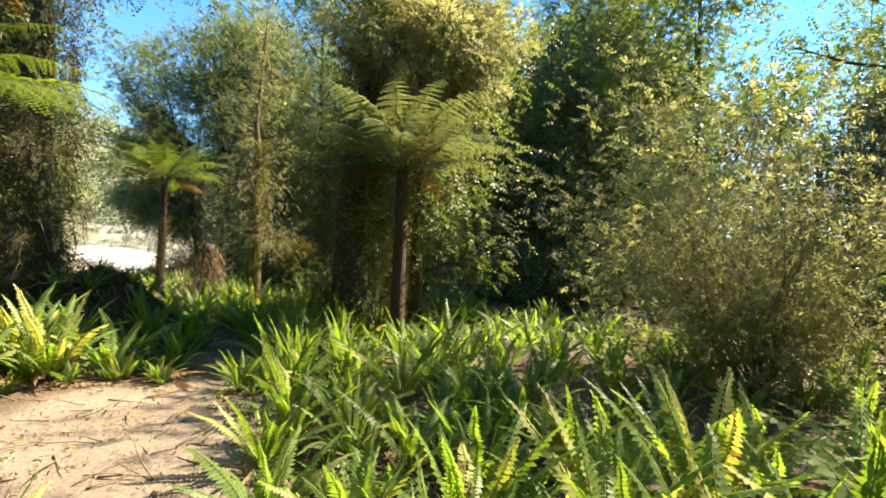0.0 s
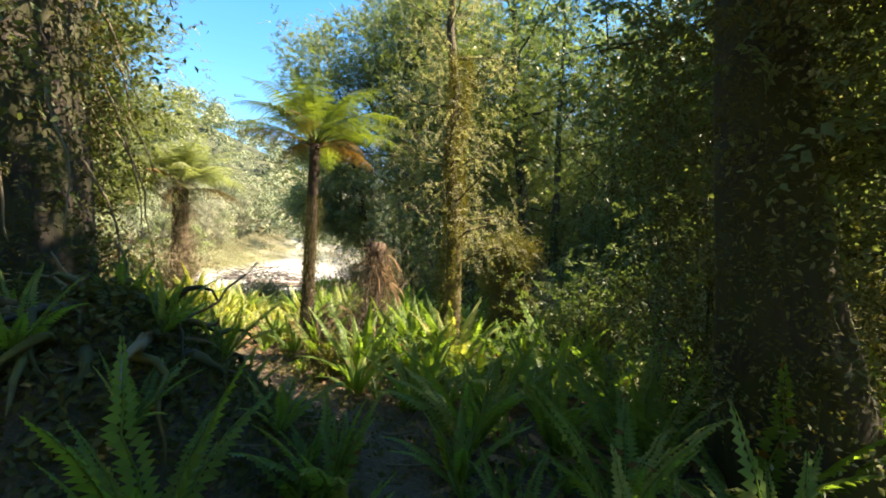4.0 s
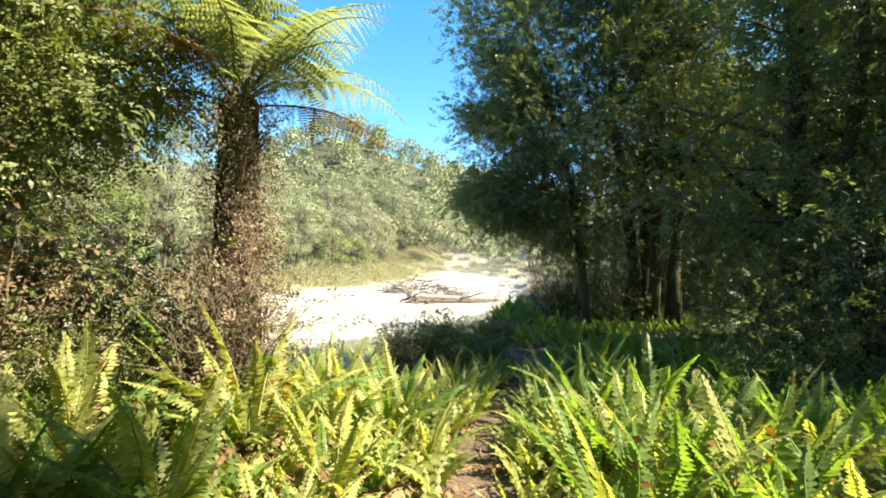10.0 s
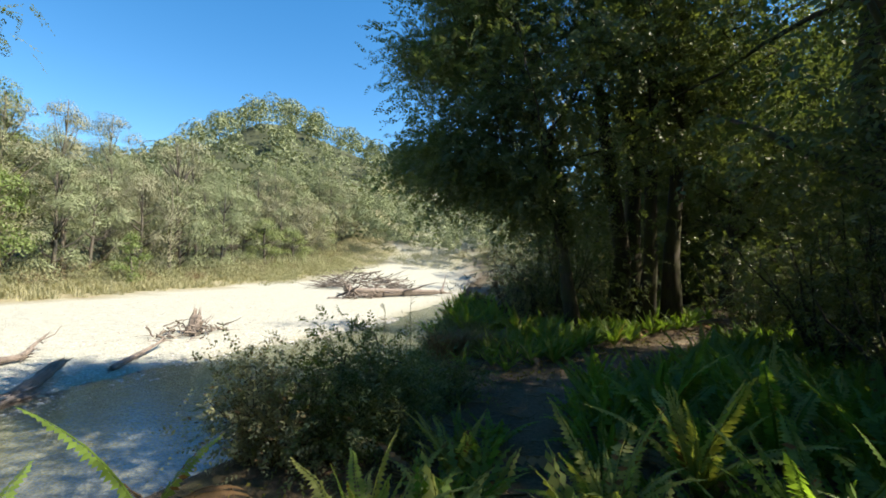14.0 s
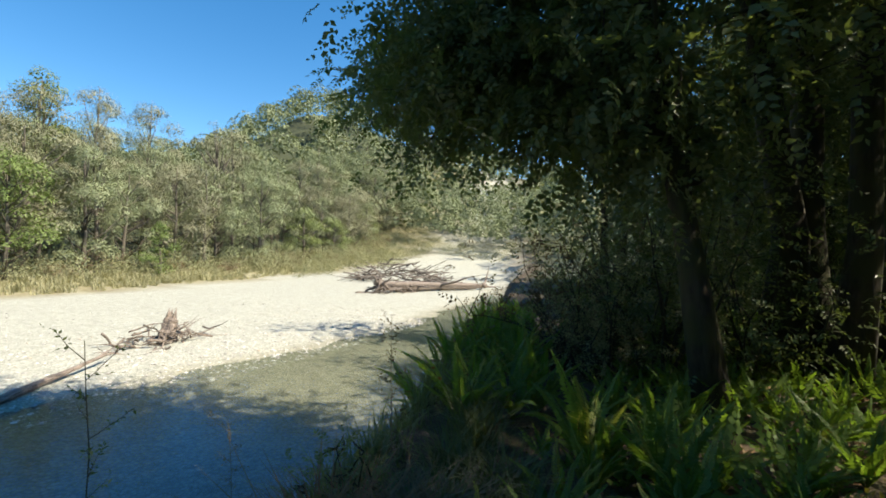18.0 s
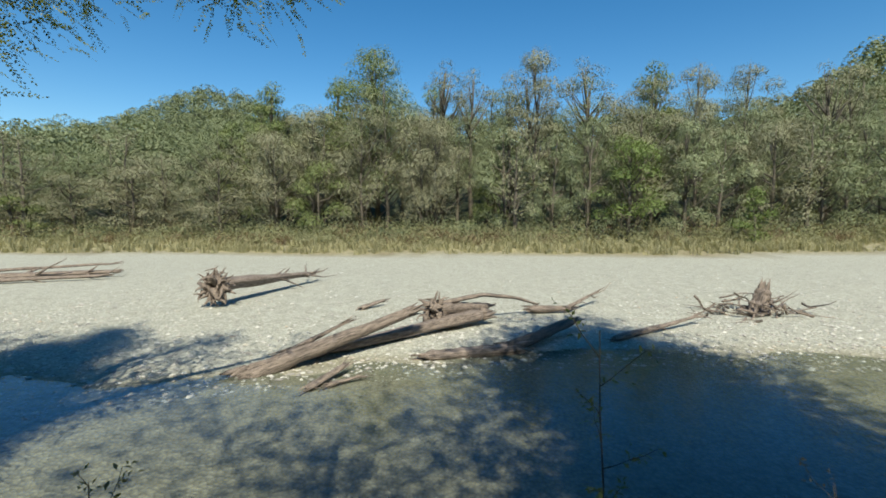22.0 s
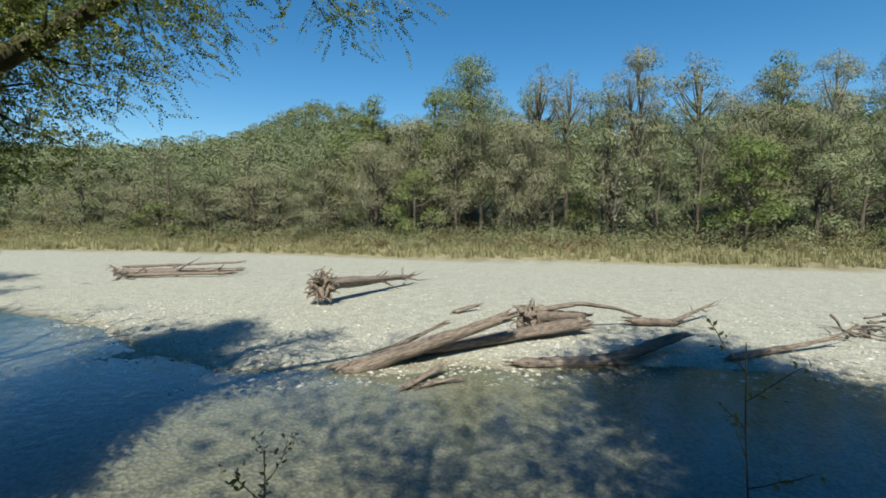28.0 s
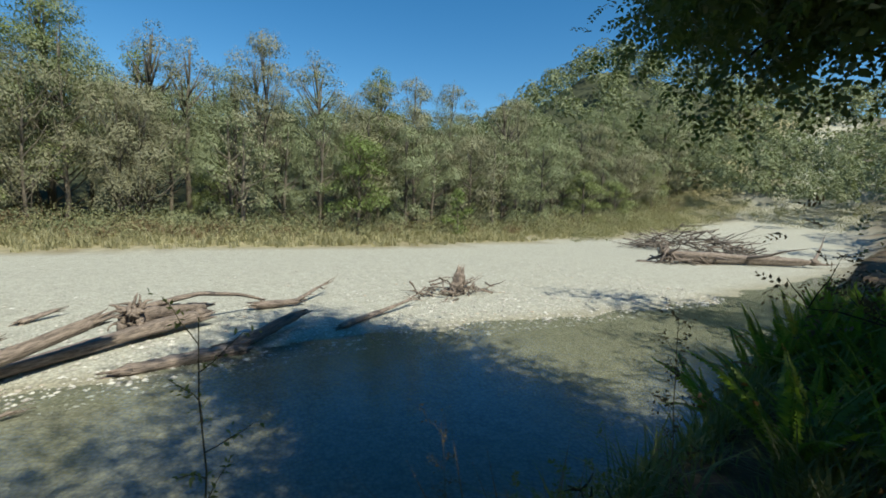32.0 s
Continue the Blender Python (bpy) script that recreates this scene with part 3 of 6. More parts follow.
def tree_fern(x, y, top, radius, n, size, label, lean=(0, 0), seed=0, old=5, skirt=0, tilt=0.0, kinds=None):
    rng = np.random.default_rng(seed + 400)
    base = lay(x, y) - 0.1
    ob = thing("tree_fern", pose(x, y, base), label, "tree fern")
    h = top - base
    k = np.linspace(0, 1, 14)
    line = np.stack([lean[0] * k**1.3, lean[1] * k**1.3, h * k], 1)
    rad = radius * (1.35 - 0.45 * k + 0.12 * np.exp(-((k - 0.97) / 0.05) ** 2))
    v, t = tube(line, rad, 14, rng, 0.06)
    stubs = []
    for _ in range(160):
        q = rng.uniform(0.02, 1)
        a = rng.uniform(0, 2 * math.pi)
        o = np.array([math.cos(a), math.sin(a), 0])
        c = np.array([np.interp(q, k, line[:, i]) for i in range(3)])
        stubs.append(tube(bend(rng, c + o * np.interp(q, k, rad) * 0.8, o * 0.6 + np.array([0, 0, 1.0]), rng.uniform(0.06, 0.16), 3), [0.016, 0.012, 0.004], 4))
    part("trunk", mesh_of("trunk", *join([(v, t)] + stubs), BARK_FERN), ob, label="dark fibrous trunk with old frond stubs")
    for i in range(n):
        me = kinds[i % len(kinds)] if kinds else TREEF[(0, 1, 3, 0, 1, 2)[i % 6]]
        part("frond", me, ob, pose(lean[0], lean[1], h - 0.03, rng.normal(0, 5) + tilt, rng.normal(0, 5), 360 * i * 0.382 + rng.normal(0, 8)) @ Matrix.Scale(size * rng.uniform(0.85, 1.1), 4))
    for i in range(old):
        part("old_frond", TREEF_OLD[i % 2], ob, pose(lean[0], lean[1], h - 0.08, rng.normal(0, 5), rng.normal(0, 5), 360 * i * 0.382 + 60) @ Matrix.Scale(size * rng.uniform(0.8, 1.0), 4), "yellow-brown ageing frond")
    for i in range(skirt):
        z = h * rng.uniform(0.45, 0.98)
        part("dead_frond", CROWN_DRY[i % 2], ob, pose(lean[0] * 0.7, lean[1] * 0.7, z, -80 + rng.normal(0, 8), rng.normal(0, 8), rng.uniform(0, 360)) @ Matrix.Scale(rng.uniform(0.5, 0.95), 4), "brown dead frond hanging down")
    return ob


# ---- trees ----
def tree_arrays(rng, tall, r0, bare, spread, limbs, twigs, per, leaf, width=0.5, puff=0.45, rise=0.5, cone=0.0, flat=1.0, sides=8, lean=(0, 0), hang=0.0, up=0.35, boughs=(), twiggy=True, firm=0.45, shell=False, tri=False, stout=0.45, spray=0, twig_len=0.34, bough_r=0.0, bough_full=True):
    """Wood and leaf arrays of a tree standing at the origin."""
    n = 9
    k = np.linspace(0, 1, n)
    line = np.stack([lean[0] * k**1.5 + np.cumsum(rng.normal(0, 0.02, n)) * tall * 0.35, lean[1] * k**1.5 + np.cumsum(rng.normal(0, 0.02, n)) * tall * 0.35, tall * k * 0.94], 1)
    line[0] = (0, 0, -0.25)
    rad = r0 * (1.0 - 0.86 * k) + r0 * 0.5 * np.exp(-k * 22)
    wood = [tube(line, rad, sides, rng, 0.05)]
    spots = []
    for i in range(limbs):
        q = bare + (1 - bare) * (i + rng.uniform(0, 1)) / limbs
        p = np.array([np.interp(q, k, line[:, c]) for c in range(3)])
        a = i * 2.4 + rng.normal(0, 0.3)
        f = (q - bare) / (1 - bare + 1e-6)
        ln = spread * ((1 - f) * cone + (1 - cone) * (0.55 + 0.75 * math.sin(math.pi * min(1, f * 0.75 + 0.22)) ** 1.0 * 0.9)) * rng.uniform(0.75, 1.15) + 0.05
        way = np.array([math.cos(a), math.sin(a), rise * rng.uniform(0.2, 1.2)])
        path = bend(rng, p, way, ln, 6, 0.3, 0.14)
        rr = np.interp(q, k, rad) * stout
        wood.append(tube(path, np.linspace(rr, rr * 0.2 + 0.004, 6), 5))
        for j in range(twigs):
            u = rng.uniform(0.2, 1.0)
            c = np.array([np.interp(u, np.linspace(0, 1, 6), path[:, m]) for m in range(3)])
            d = rng.normal(0, 1, 3)
            d[2] = d[2] * 0.5 * flat + 0.1 - hang
            tw = bend(rng, c, d, ln * rng.uniform(0.15, 0.42) + 0.1, 4, 0.1, 0.2)
            if twiggy:
                wood.append(tube(tw, np.linspace(rr * 0.25 + 0.004, 0.003, 4), 3))
            spots.append(tw[2] * 0.5 + tw[3] * 0.5)
        spots.append(path[-1])
    for path in boughs:
        path = np.array(path, float)
        rr = bough_r or r0 * 0.55
        u = np.linspace(0, 1, 12)
        fine = np.stack([np.interp(u, np.linspace(0, 1, len(path)), path[:, m]) for m in range(3)], 1) + rng.normal(0, 0.05, (12, 3))
        wood.append(tube(fine, np.linspace(rr, 0.02, 12), 8, rng, 0.05))
        for j in range(twigs * (5 if bough_full else 4)):
            at = int(rng.integers(2, 12))
            c = fine[at]
            d = rng.normal(0, 1, 3) + (path[-1] - path[0]) * 0.12
            d[2] = d[2] * 0.6 - 0.1
            tw = bend(rng, c, d, rng.uniform(0.5, 1.4), 5, -0.1, 0.22)
            wood.append(tube(tw, np.linspace(0.028, 0.004, 5), 4))
            spots += [tw[2], tw[3], tw[4]] if bough_full or at < 5 else [tw[4]]
    spots = np.array(spots)
    if spray:
        c = np.repeat(spots, per, axis=0)
        off = rng.normal(0, 1, c.shape) * puff * np.array([1, 1, 0.7 * flat])
        mid = c + off - np.array([line[:, 0].mean(), line[:, 1].mean(), tall * 0.45])
        way = off / (np.linalg.norm(off, axis=1)[:, None] + 1e-9) * 0.7 + mid / (np.linalg.norm(mid, axis=1)[:, None] + 1e-9) * 0.6
        return join(wood), sprays(rng, c + off, way, spray, twig_len, leaf, width, tri)
    c = np.repeat(spots, per, axis=0)
    off = rng.normal(0, 1, c.shape)
    if shell:
        off /= np.linalg.norm(off, axis=1)[:, None]
        off[:, 2] = np.where(rng.uniform(0, 1, len(c)) < 0.7, np.abs(off[:, 2]), off[:, 2])
        off *= rng.uniform(0.55, 1.12, (len(c), 1))
    off = off * puff * np.array([1, 1, 0.62 * flat])
    off *= rng.uniform(0.55, 1.25, len(spots)).repeat(per)[:, None]
    face = off / (np.linalg.norm(off, axis=1)[:, None] + 1e-9) + np.array([0, 0, 0.5])
    mid = c - np.array([line[:, 0].mean(), line[:, 1].mean(), tall * 0.5])
    face += 0.7 * mid / (np.linalg.norm(mid, axis=1)[:, None] + 1e-9)
    return join(wood), leaves(rng, c + off, leaf, width, up, hang, face, firm, tri)


def tree(name, x, y, label, bark, leafmat, arrays, m=None, group="", category="tree", z=None):
    ob = thing(name, pose(x, y, (lay(x, y) if z is None else z), 0, 0, 0) if m is None else m, label, category, group)
    part("trunk", mesh_of("trunk", *arrays[0], bark), ob)
    part("crown", mesh_of("crown", *arrays[1], leafmat), ob)
    return ob


def clad(rng, line, radius, n, leaf, up=0.2, fuzz=0.16):
    """Climber leaves close round a line, for a trunk."""
    line = np.asarray(line, float)
    q = rng.uniform(0, 1, n) ** 0.9
    k = np.linspace(0, 1, len(line))
    c = np.stack([np.interp(q, k, line[:, i]) for i in range(3)], 1)
    a = rng.uniform(0, 2 * math.pi, n)
    lump = 1 + 0.45 * np.sin(q * 23 + 2.1 * np.sin(a * 2)) * np.sin(a * 3 + q * 9)
    r = (radius + np.abs(rng.normal(0, fuzz, n))) * lump
    return leaves(rng, c + np.stack([np.cos(a) * r, np.sin(a) * r, np.zeros(n)], 1), leaf, 0.5, up, 0.5)


def shrub_arrays(rng, tall, wide, stems, leaf, n, puff=0.2, thin=1.0):
    """Thin stems from one foot and many small leaves."""
    wood, spots = [], []
    for i in range(stems):
        a = rng.uniform(0, 2 * math.pi)
        d = np.array([math.cos(a) * wide / tall, math.sin(a) * wide / tall, rng.uniform(0.6, 1.1)])
        p = bend(rng, rng.normal(0, 0.08, 3) * np.array([1, 1, 0]), d, tall * rng.uniform(0.6, 1.05), 7, 0.2, 0.16)
        wood.append(tube(p, np.linspace((0.012 + tall * 0.006) * thin, 0.004 * thin, 7), 4))
        for j in range(6):
            c = p[int(rng.integers(1, 7))]
            tw = bend(rng, c, rng.normal(0, 1, 3) + np.array([0, 0, 0.4]), tall * rng.uniform(0.1, 0.28), 4, 0.1, 0.25)
            wood.append(tube(tw, np.linspace(0.008, 0.003, 4) * thin, 3))
            spots += [tw[1], tw[2], tw[3]]
    spots = np.array(spots)
    c = spots[rng.integers(0, len(spots), max(1, n // 9))]
    off = rng.normal(0, puff, c.shape)
    way = off / (np.linalg.norm(off, axis=1)[:, None] + 1e-9) * 0.6 + (c - np.array([0, 0, tall * 0.3])) / tall
    return join(wood), sprays(rng, c + off, way, 9, leaf * 3.6, leaf, 0.5)


def shrub(x, y, label, leafmat, arrays, bark=None, group="", m=None, z=None, name="shrub"):
    ob = thing(name, pose(x, y, lay(x, y) - 0.03 if z is None else z) if m is None else m, label, "shrub", group)
    part("stem", mesh_of("stem", *arrays[0], bark or BARK), ob)
    part("foliage", mesh_of("foliage", *arrays[1], leafmat), ob)
    return ob


def sapling(x, y, tall, reach, leaf, bark, leafmat, label, seed):
    """A thin upright stem with short twigs and few leaves."""
    rng = np.random.default_rng(seed + 5000)
    ob = thing("sapling", pose(x, y, lay(x, y) - 0.03), label, "sapling", "saplings on the bank")
    k = np.linspace(0, 1, 9)
    line = np.stack([np.cumsum(rng.normal(0, 0.006, 9)) * tall, np.cumsum(rng.normal(0, 0.006, 9)) * tall, tall * k], 1)
    part("stem", mesh_of("stem", *tube(line, np.linspace(0.0042, 0.0014, 9) * (0.5 + tall * 0.35), 6), bark), ob)
    for i in range(16):
        q = 0.3 + 0.7 * i / 16
        p = np.array([np.interp(q, k, line[:, c]) for c in range(3)])
        th = i * 2.4 + rng.normal(0, 0.4)
        tw = bend(rng, p, (math.cos(th), math.sin(th), rng.uniform(0.4, 1.1)), reach * rng.uniform(0.5, 1.1), 5, 0.2, 0.14)
        spots = tw[rng.integers(1, 5, 4)]
        part("twig", mesh_of("twig", *tube(tw, np.linspace(0.0016, 0.0008, 5), 4), bark), ob)
        part("leaves", mesh_of("leaves", *sprays(rng, spots, np.tile(tw[-1] - tw[0], (4, 1)) / reach, 4, leaf * 2.6, leaf, 0.45), leafmat), ob)
    return ob


# ---- the grove by the track ----
def rng_of(k):
    return np.random.default_rng(k)


tree_fern(-1.95, 9.35, 3.75, 0.09, 26, 1.0, "tall tree fern with a slim dark trunk and wide crown", (-0.1, 0.15), 1, 6)
tree_fern(-6.25, 10.75, 3.2, 0.18, 27, 0.95, "tree fern with a shaggy brown trunk and golden-tipped fronds", (-0.25, 0.05), 2, 4, 30, kinds=TREEF_GOLD)
tree_fern(5.1, 4.7, 3.35, 0.11, 30, 1.18, "tree fern with a mossy slender trunk and silvery fronds", (0.0, -0.5), 3, 3, kinds=TREEF_PALE)
tree_fern(-1.0, 0.6, 5.4, 0.13, 16, 1.3, "tall tree fern with many yellowing fronds", (0.3, 0.2), 4, 14)
tree_fern(-0.15, 0.4, 3.15, 0.11, 20, 1.15, "tree fern with fresh green fronds over the track", (0.2, 0.0), 6, 2)


for tf, lm, rad, n in (("tree_fern", MOSS_DARK, 0.075, 9000), ("tree_fern.001", BROAD, 0.15, 2600), ("tree_fern.002", MOSS, 0.1, 5000)):
    o = bpy.data.objects[tf]
    part("climber", mesh_of("climber", *clad(rng_of(n), [(0, 0, 0.2), (0, 0, 2.9)], rad, n, 0.024, fuzz=0.06), lm), o, label="small leaves climbing the trunk")


gold = bpy.data.objects["tree_fern.001"]
part("fibre", mesh_of("fibre", *clad(rng_of(2601), [(0, 0, 0.1), (-0.1, 0.02, 1.6), (-0.22, 0.05, 3.1)], 0.2, 12000, 0.03, fuzz=0.09), TWIG), gold, label="shaggy brown fibre and dead leaf stalks")


def stand(x, y, arrays, label, bark, leafmat, climb=None, climb_mat=None, group="", name="forest_tree"):
    ob = tree(name, x, y, label, bark, leafmat, arrays, group=group)
    if climb:
        part("climber", mesh_of("climber", *climb, climb_mat or DARKLEAF), ob, label="climbing leaves clinging to the trunk")
    return ob


big = stand(-2.35, 4.5, tree_arrays(rng_of(21), 15, 0.8, 0.46, 5.0, 14, 7, 13, 0.10, puff=0.6, sides=16, spray=11, twig_len=0.42), "massive dark forest tree hung with roots and climbers", BARK, DARKLEAF,
            clad(rng_of(211), [(0, 0, 0.2), (0, 0, 7.5)], 0.92, 15000, 0.075))
rh = rng_of(2110)
ha, hr, hz = rh.uniform(0, 2 * math.pi, 3600), 0.88 + np.abs(rh.normal(0, 0.2, 3600)), rh.uniform(0.4, 7.5, 3600)
part("hanging_moss", mesh_of("hanging_moss", *sprays(rh, np.stack([np.cos(ha) * hr, np.sin(ha) * hr, hz], 1), np.stack([np.cos(ha) * 0.5, np.sin(ha) * 0.5, np.full(3600, -0.6)], 1), 9, 0.26, 0.055, 0.45), MOSS_DARK), big, label="dark moss and twigs hanging from the trunk")
hung = []
for i in range(60):
    a, z = rh.uniform(0, 2 * math.pi), rh.uniform(1.6, 6.0)
    hung.append(tube(bend(rh, (math.cos(a) * 0.9, math.sin(a) * 0.9, z), (math.cos(a) * 0.5, math.sin(a) * 0.5, -0.6), rh.uniform(0.7, 1.8), 8, -1.4, 0.16), np.linspace(0.016, 0.005, 8), 5))
part("hanging_roots", mesh_of("hanging_roots", *join(hung), TWIG), big, label="pale roots hanging down the trunk")
stand(4.2, 5.55, tree_arrays(rng_of(22), 12, 0.40, 0.5, 3.6, 13, 8, 24, 0.075, 0.6, puff=0.5, sides=12, lean=(0.7, 0.5), stout=0.3, spray=11), "dark leaning forest tree wrapped in moss and climbers", BARK, BROAD,
      clad(rng_of(221), [(0, 0, 0.3), (0.1, 0.1, 3.5), (0.4, 0.3, 7.5)], 0.44, 8000, 0.05), SCRUB)
mid_tree = bpy.data.objects["forest_tree.001"]
re_ = rng_of(222)
clump = re_.normal(0, 1, (5200, 3))
clump /= np.linalg.norm(clump, axis=1)[:, None]
part("epiphyte", mesh_of("epiphyte", *sprays(re_, np.array([1.2, -0.1, 6.3]) + clump * np.array([2.0, 1.3, 1.15]) * re_.uniform(0.55, 1.05, (5200, 1)) * (1 + 0.25 * np.sin(clump[:, :1] * 7 + clump[:, 2:] * 5)), clump, 9, 0.26, 0.075, 0.5), PALE), mid_tree, label="shaggy pale clump of perching plants")
dp = re_.uniform(0, 1, (4200, 3))
da, dr = re_.uniform(0, 2 * math.pi, 4200), 0.42 + np.abs(re_.normal(0, 0.34, 4200))
dz = 0.7 + 6.6 * dp[:, 0]
drape = np.stack([np.cos(da) * dr - 0.5 * np.exp(-((dz - 2.6) / 1.6) ** 2) + 0.04 * dz, np.sin(da) * dr + 0.15 * np.exp(-((dz - 2.6) / 1.6) ** 2), dz], 1)
part("hanging_moss", mesh_of("hanging_moss", *sprays(re_, drape, np.stack([np.cos(da) * 0.5, np.sin(da) * 0.5, np.full(4200, -0.6)], 1), 9, 0.24, 0.045, 0.45), MOSS_DARK), mid_tree, label="dark moss and twigs hanging from the trunk")
stand(0.76, 9.1, tree_arrays(rng_of(23), 9.5, 0.15, 0.16, 0.85, 34, 6, 8, 0.04, puff=0.24, stout=0.2, spray=9, twig_len=0.2, rise=0.2, sides=8, lean=(0.1, 0.1)), "slender mossy tree covered in dry pale twigs", BARK_MOSS, PALE,
      clad(rng_of(231), [(0, 0, 0.1), (0.05, 0.05, 5)], 0.13, 17000, 0.035, fuzz=0.05), MOSS)
stand(-7.85, 9.05, tree_arrays(rng_of(27), 12, 0.26, 0.2, 1.75, 34, 9, 46, 0.05, 0.6, puff=0.36, sides=10, lean=(-0.5, 0.3), stout=0.2, spray=17, twig_len=0.34, bough_r=0.27, bough_full=False,
      boughs=[[(-0.2, 0, 0.2), (-1.0, 0.2, 1.0), (-1.6, 0.5, 2.1), (-2.4, 1.1, 3.0), (-3.0, 1.85, 3.9), (-3.6, 2.6, 4.65), (-4.4, 3.7, 5.3), (-5.5, 4.9, 5.3)], [(-1.6, 0.5, 2.1), (-2.6, 0.5, 3.6), (-3.8, 0.7, 5.0), (-5.0, 1.6, 5.8)]]), "leafy riverside tree leaning out over the water", BARK, RIVERLEAF,
      clad(rng_of(241), [(0, 0, 0.1), (-0.1, 0, 4)], 0.22, 4500, 0.05), SCRUB)
stand(-8.35, 7.0, tree_arrays(rng_of(28), 7.8, 0.2, 0.12, 2.5, 26, 9, 26, 0.075, 0.55, puff=0.5, sides=8, lean=(-0.8, 0.3), stout=0.25, spray=11, twig_len=0.4), "dark leafy tree crowding the river bank", BARK, DARKLEAF)
for i, (x, y, h, r, ln, sp, bare) in enumerate(((-6.35, 25.3, 16, 0.24, (-1.9, -1.4), 3.2, 0.3), (-5.95, 25.75, 17, 0.27, (-0.5, -0.6), 3.0, 0.34), (-5.65, 25.2, 15, 0.2, (0.2, -1.0), 3.0, 0.36), (-5.0, 25.6, 16, 0.22, (0.7, -0.4), 3.0, 0.36), (-3.2, 33.0, 10.5, 0.26, (0.3, 0), 3.4, 0.25), (-7.2, 34.0, 8, 0.2, (0.2, 0), 2.6, 0.2))):
    stand(x, y, tree_arrays(rng_of(30 + i), h, r, bare, sp, 22, 8, 19, 0.115, 0.55, puff=0.56, sides=9, lean=ln, stout=0.28, spray=11, twig_len=0.5), "dark riverside tree in deep shade on the bank", BARK, DARKLEAF, group="dark trees on the bank")
# Fill-in trees; the last is unseen, added to keep sun off the bank ferns.
for i, (x, y, h, sp, leafy) in enumerate(((-1.5, 17.7, 9.5, 1.6, DARKLEAF), (5.4, 6.9, 9.5, 1.9, DARKLEAF), (0.2, 22.0, 13, 1.6, DARKLEAF))):
    stand(x, y, tree_arrays(rng_of(470 + i), h, 0.18, 0.14, sp, 26, 8, 15, 0.1, 0.55, puff=0.5, sides=8, stout=0.28, spray=11, twig_len=0.42), "dense leafy tree added to close in and shade the track", BARK, leafy, group="shade trees by the track")
for i, (x, y, h) in enumerate(((15.5, 11.5, 14), (13.0, 16.0, 16))):
    stand(x, y, tree_arrays(rng_of(480 + i), h, 0.22, 0.1, 3.2, 24, 8, 12, 0.15, 0.6, puff=0.6, sides=8, stout=0.28, spray=10, twig_len=0.55, tri=True), "tall leafy tree behind the fern field", BARK, (BROAD, DARKLEAF)[i % 2], group="trees behind the fern field")
# Added outside the view, with a high crown, only to shade the near ferns.
stand(14.5, 2.9, tree_arrays(rng_of(476), 12.5, 0.2, 0.45, 2.6, 20, 7, 8, 0.11, 0.55, puff=0.5, sides=8, spray=11, twig_len=0.45), "leafy tree added at the side to shade the fern field", BARK, BROAD, group="shade trees by the track")
stand(-6.9, 22.9, tree_arrays(rng_of(41), 14, 0.14, 0.2, 3.1, 28, 8, 19, 0.1, 0.6, puff=0.46, sides=9, lean=(-3.4, 0.1), stout=0.3, spray=11, twig_len=0.38, bough_r=0.1,
      boughs=[[(-0.3, 0, 2.8), (-1.7, 0.0, 4.0), (-3.0, 0.3, 5.0), (-4.1, 0.8, 5.0), (-4.7, 1.1, 4.4)], [(-0.6, 0, 4.6), (-2.3, 0.2, 6.6), (-3.8, 0.7, 7.8), (-4.9, 1.1, 7.6)], [(-1.0, 0, 6.5), (-2.7, 0.5, 9.0), (-4.5, 0.9, 10.4)], [(-0.25, 0, 2.4), (-1.3, -0.2, 3.6), (-2.5, -0.1, 4.2), (-3.3, 0.1, 3.7)]]), "riverside tree with leafy boughs over the water", BARK, DARKLEAF)

# forest behind: two kinds close by and four kinds further off, copied
CLOSE = [tree("forest_tree", 25 + 4 * i, 13 + 3 * i, lab, BARK, lm, tree_arrays(rng_of(45 + i), h, 0.2, 0.12, 3.2, 20, 7, 13, 0.115, 0.55, puff=0.55, sides=8, twiggy=False, stout=0.3, spray=10, twig_len=0.45), group="forest trees")
         for i, (h, lm, lab) in enumerate(((13, BROAD, "leafy broad-leaved tree beside the track"), (11, DARKLEAF, "dark leafy tree beside the track")))]
KINDS = [tree("forest_tree", 14 + 3 * i, 18 + 3 * i, lab, bk, lm, tree_arrays(rng_of(50 + i), h, 0.24, 0.1, sp, 18, 6, 13, 0.22, 0.7, puff=0.68, sides=6, twiggy=False, tri=True, stout=0.3, spray=8, twig_len=0.75), group="forest trees")
         for i, (h, sp, bk, lm, lab) in enumerate(((15, 3.6, BARK, DARKLEAF, "tall dark-leaved tree of the forest"), (12, 3.4, BARK, BROAD, "broad-leaved forest tree with sunlit leaves"), (16, 4.0, BARK_MOSS, BROAD, "tall mossy tree of the forest"), (10, 3.0, BARK_MOSS, DARKLEAF, "young dark-leaved tree of the forest")))]
BUSH = [shrub(20 + 2 * i, 20 + i, lab, lm, shrub_arrays(rng_of(60 + i), h, w, 7, lf, int(n * 1.0), pf), group="forest understorey")
        for i, (h, w, lf, n, pf, lm, lab) in enumerate(((2.6, 1.5, 0.13, 1500, 0.25, DARKLEAF, "dark leafy shrub under the forest"), (3.4, 1.6, 0.15, 1700, 0.3, BROAD, "broad-leaved shrub under the forest"), (2.2, 1.5, 0.10, 1700, 0.24, PALE, "pale dry twiggy forest shrub"), (4.2, 1.9, 0.17, 1800, 0.36, BROAD, "tall leafy shrub under the forest")))]
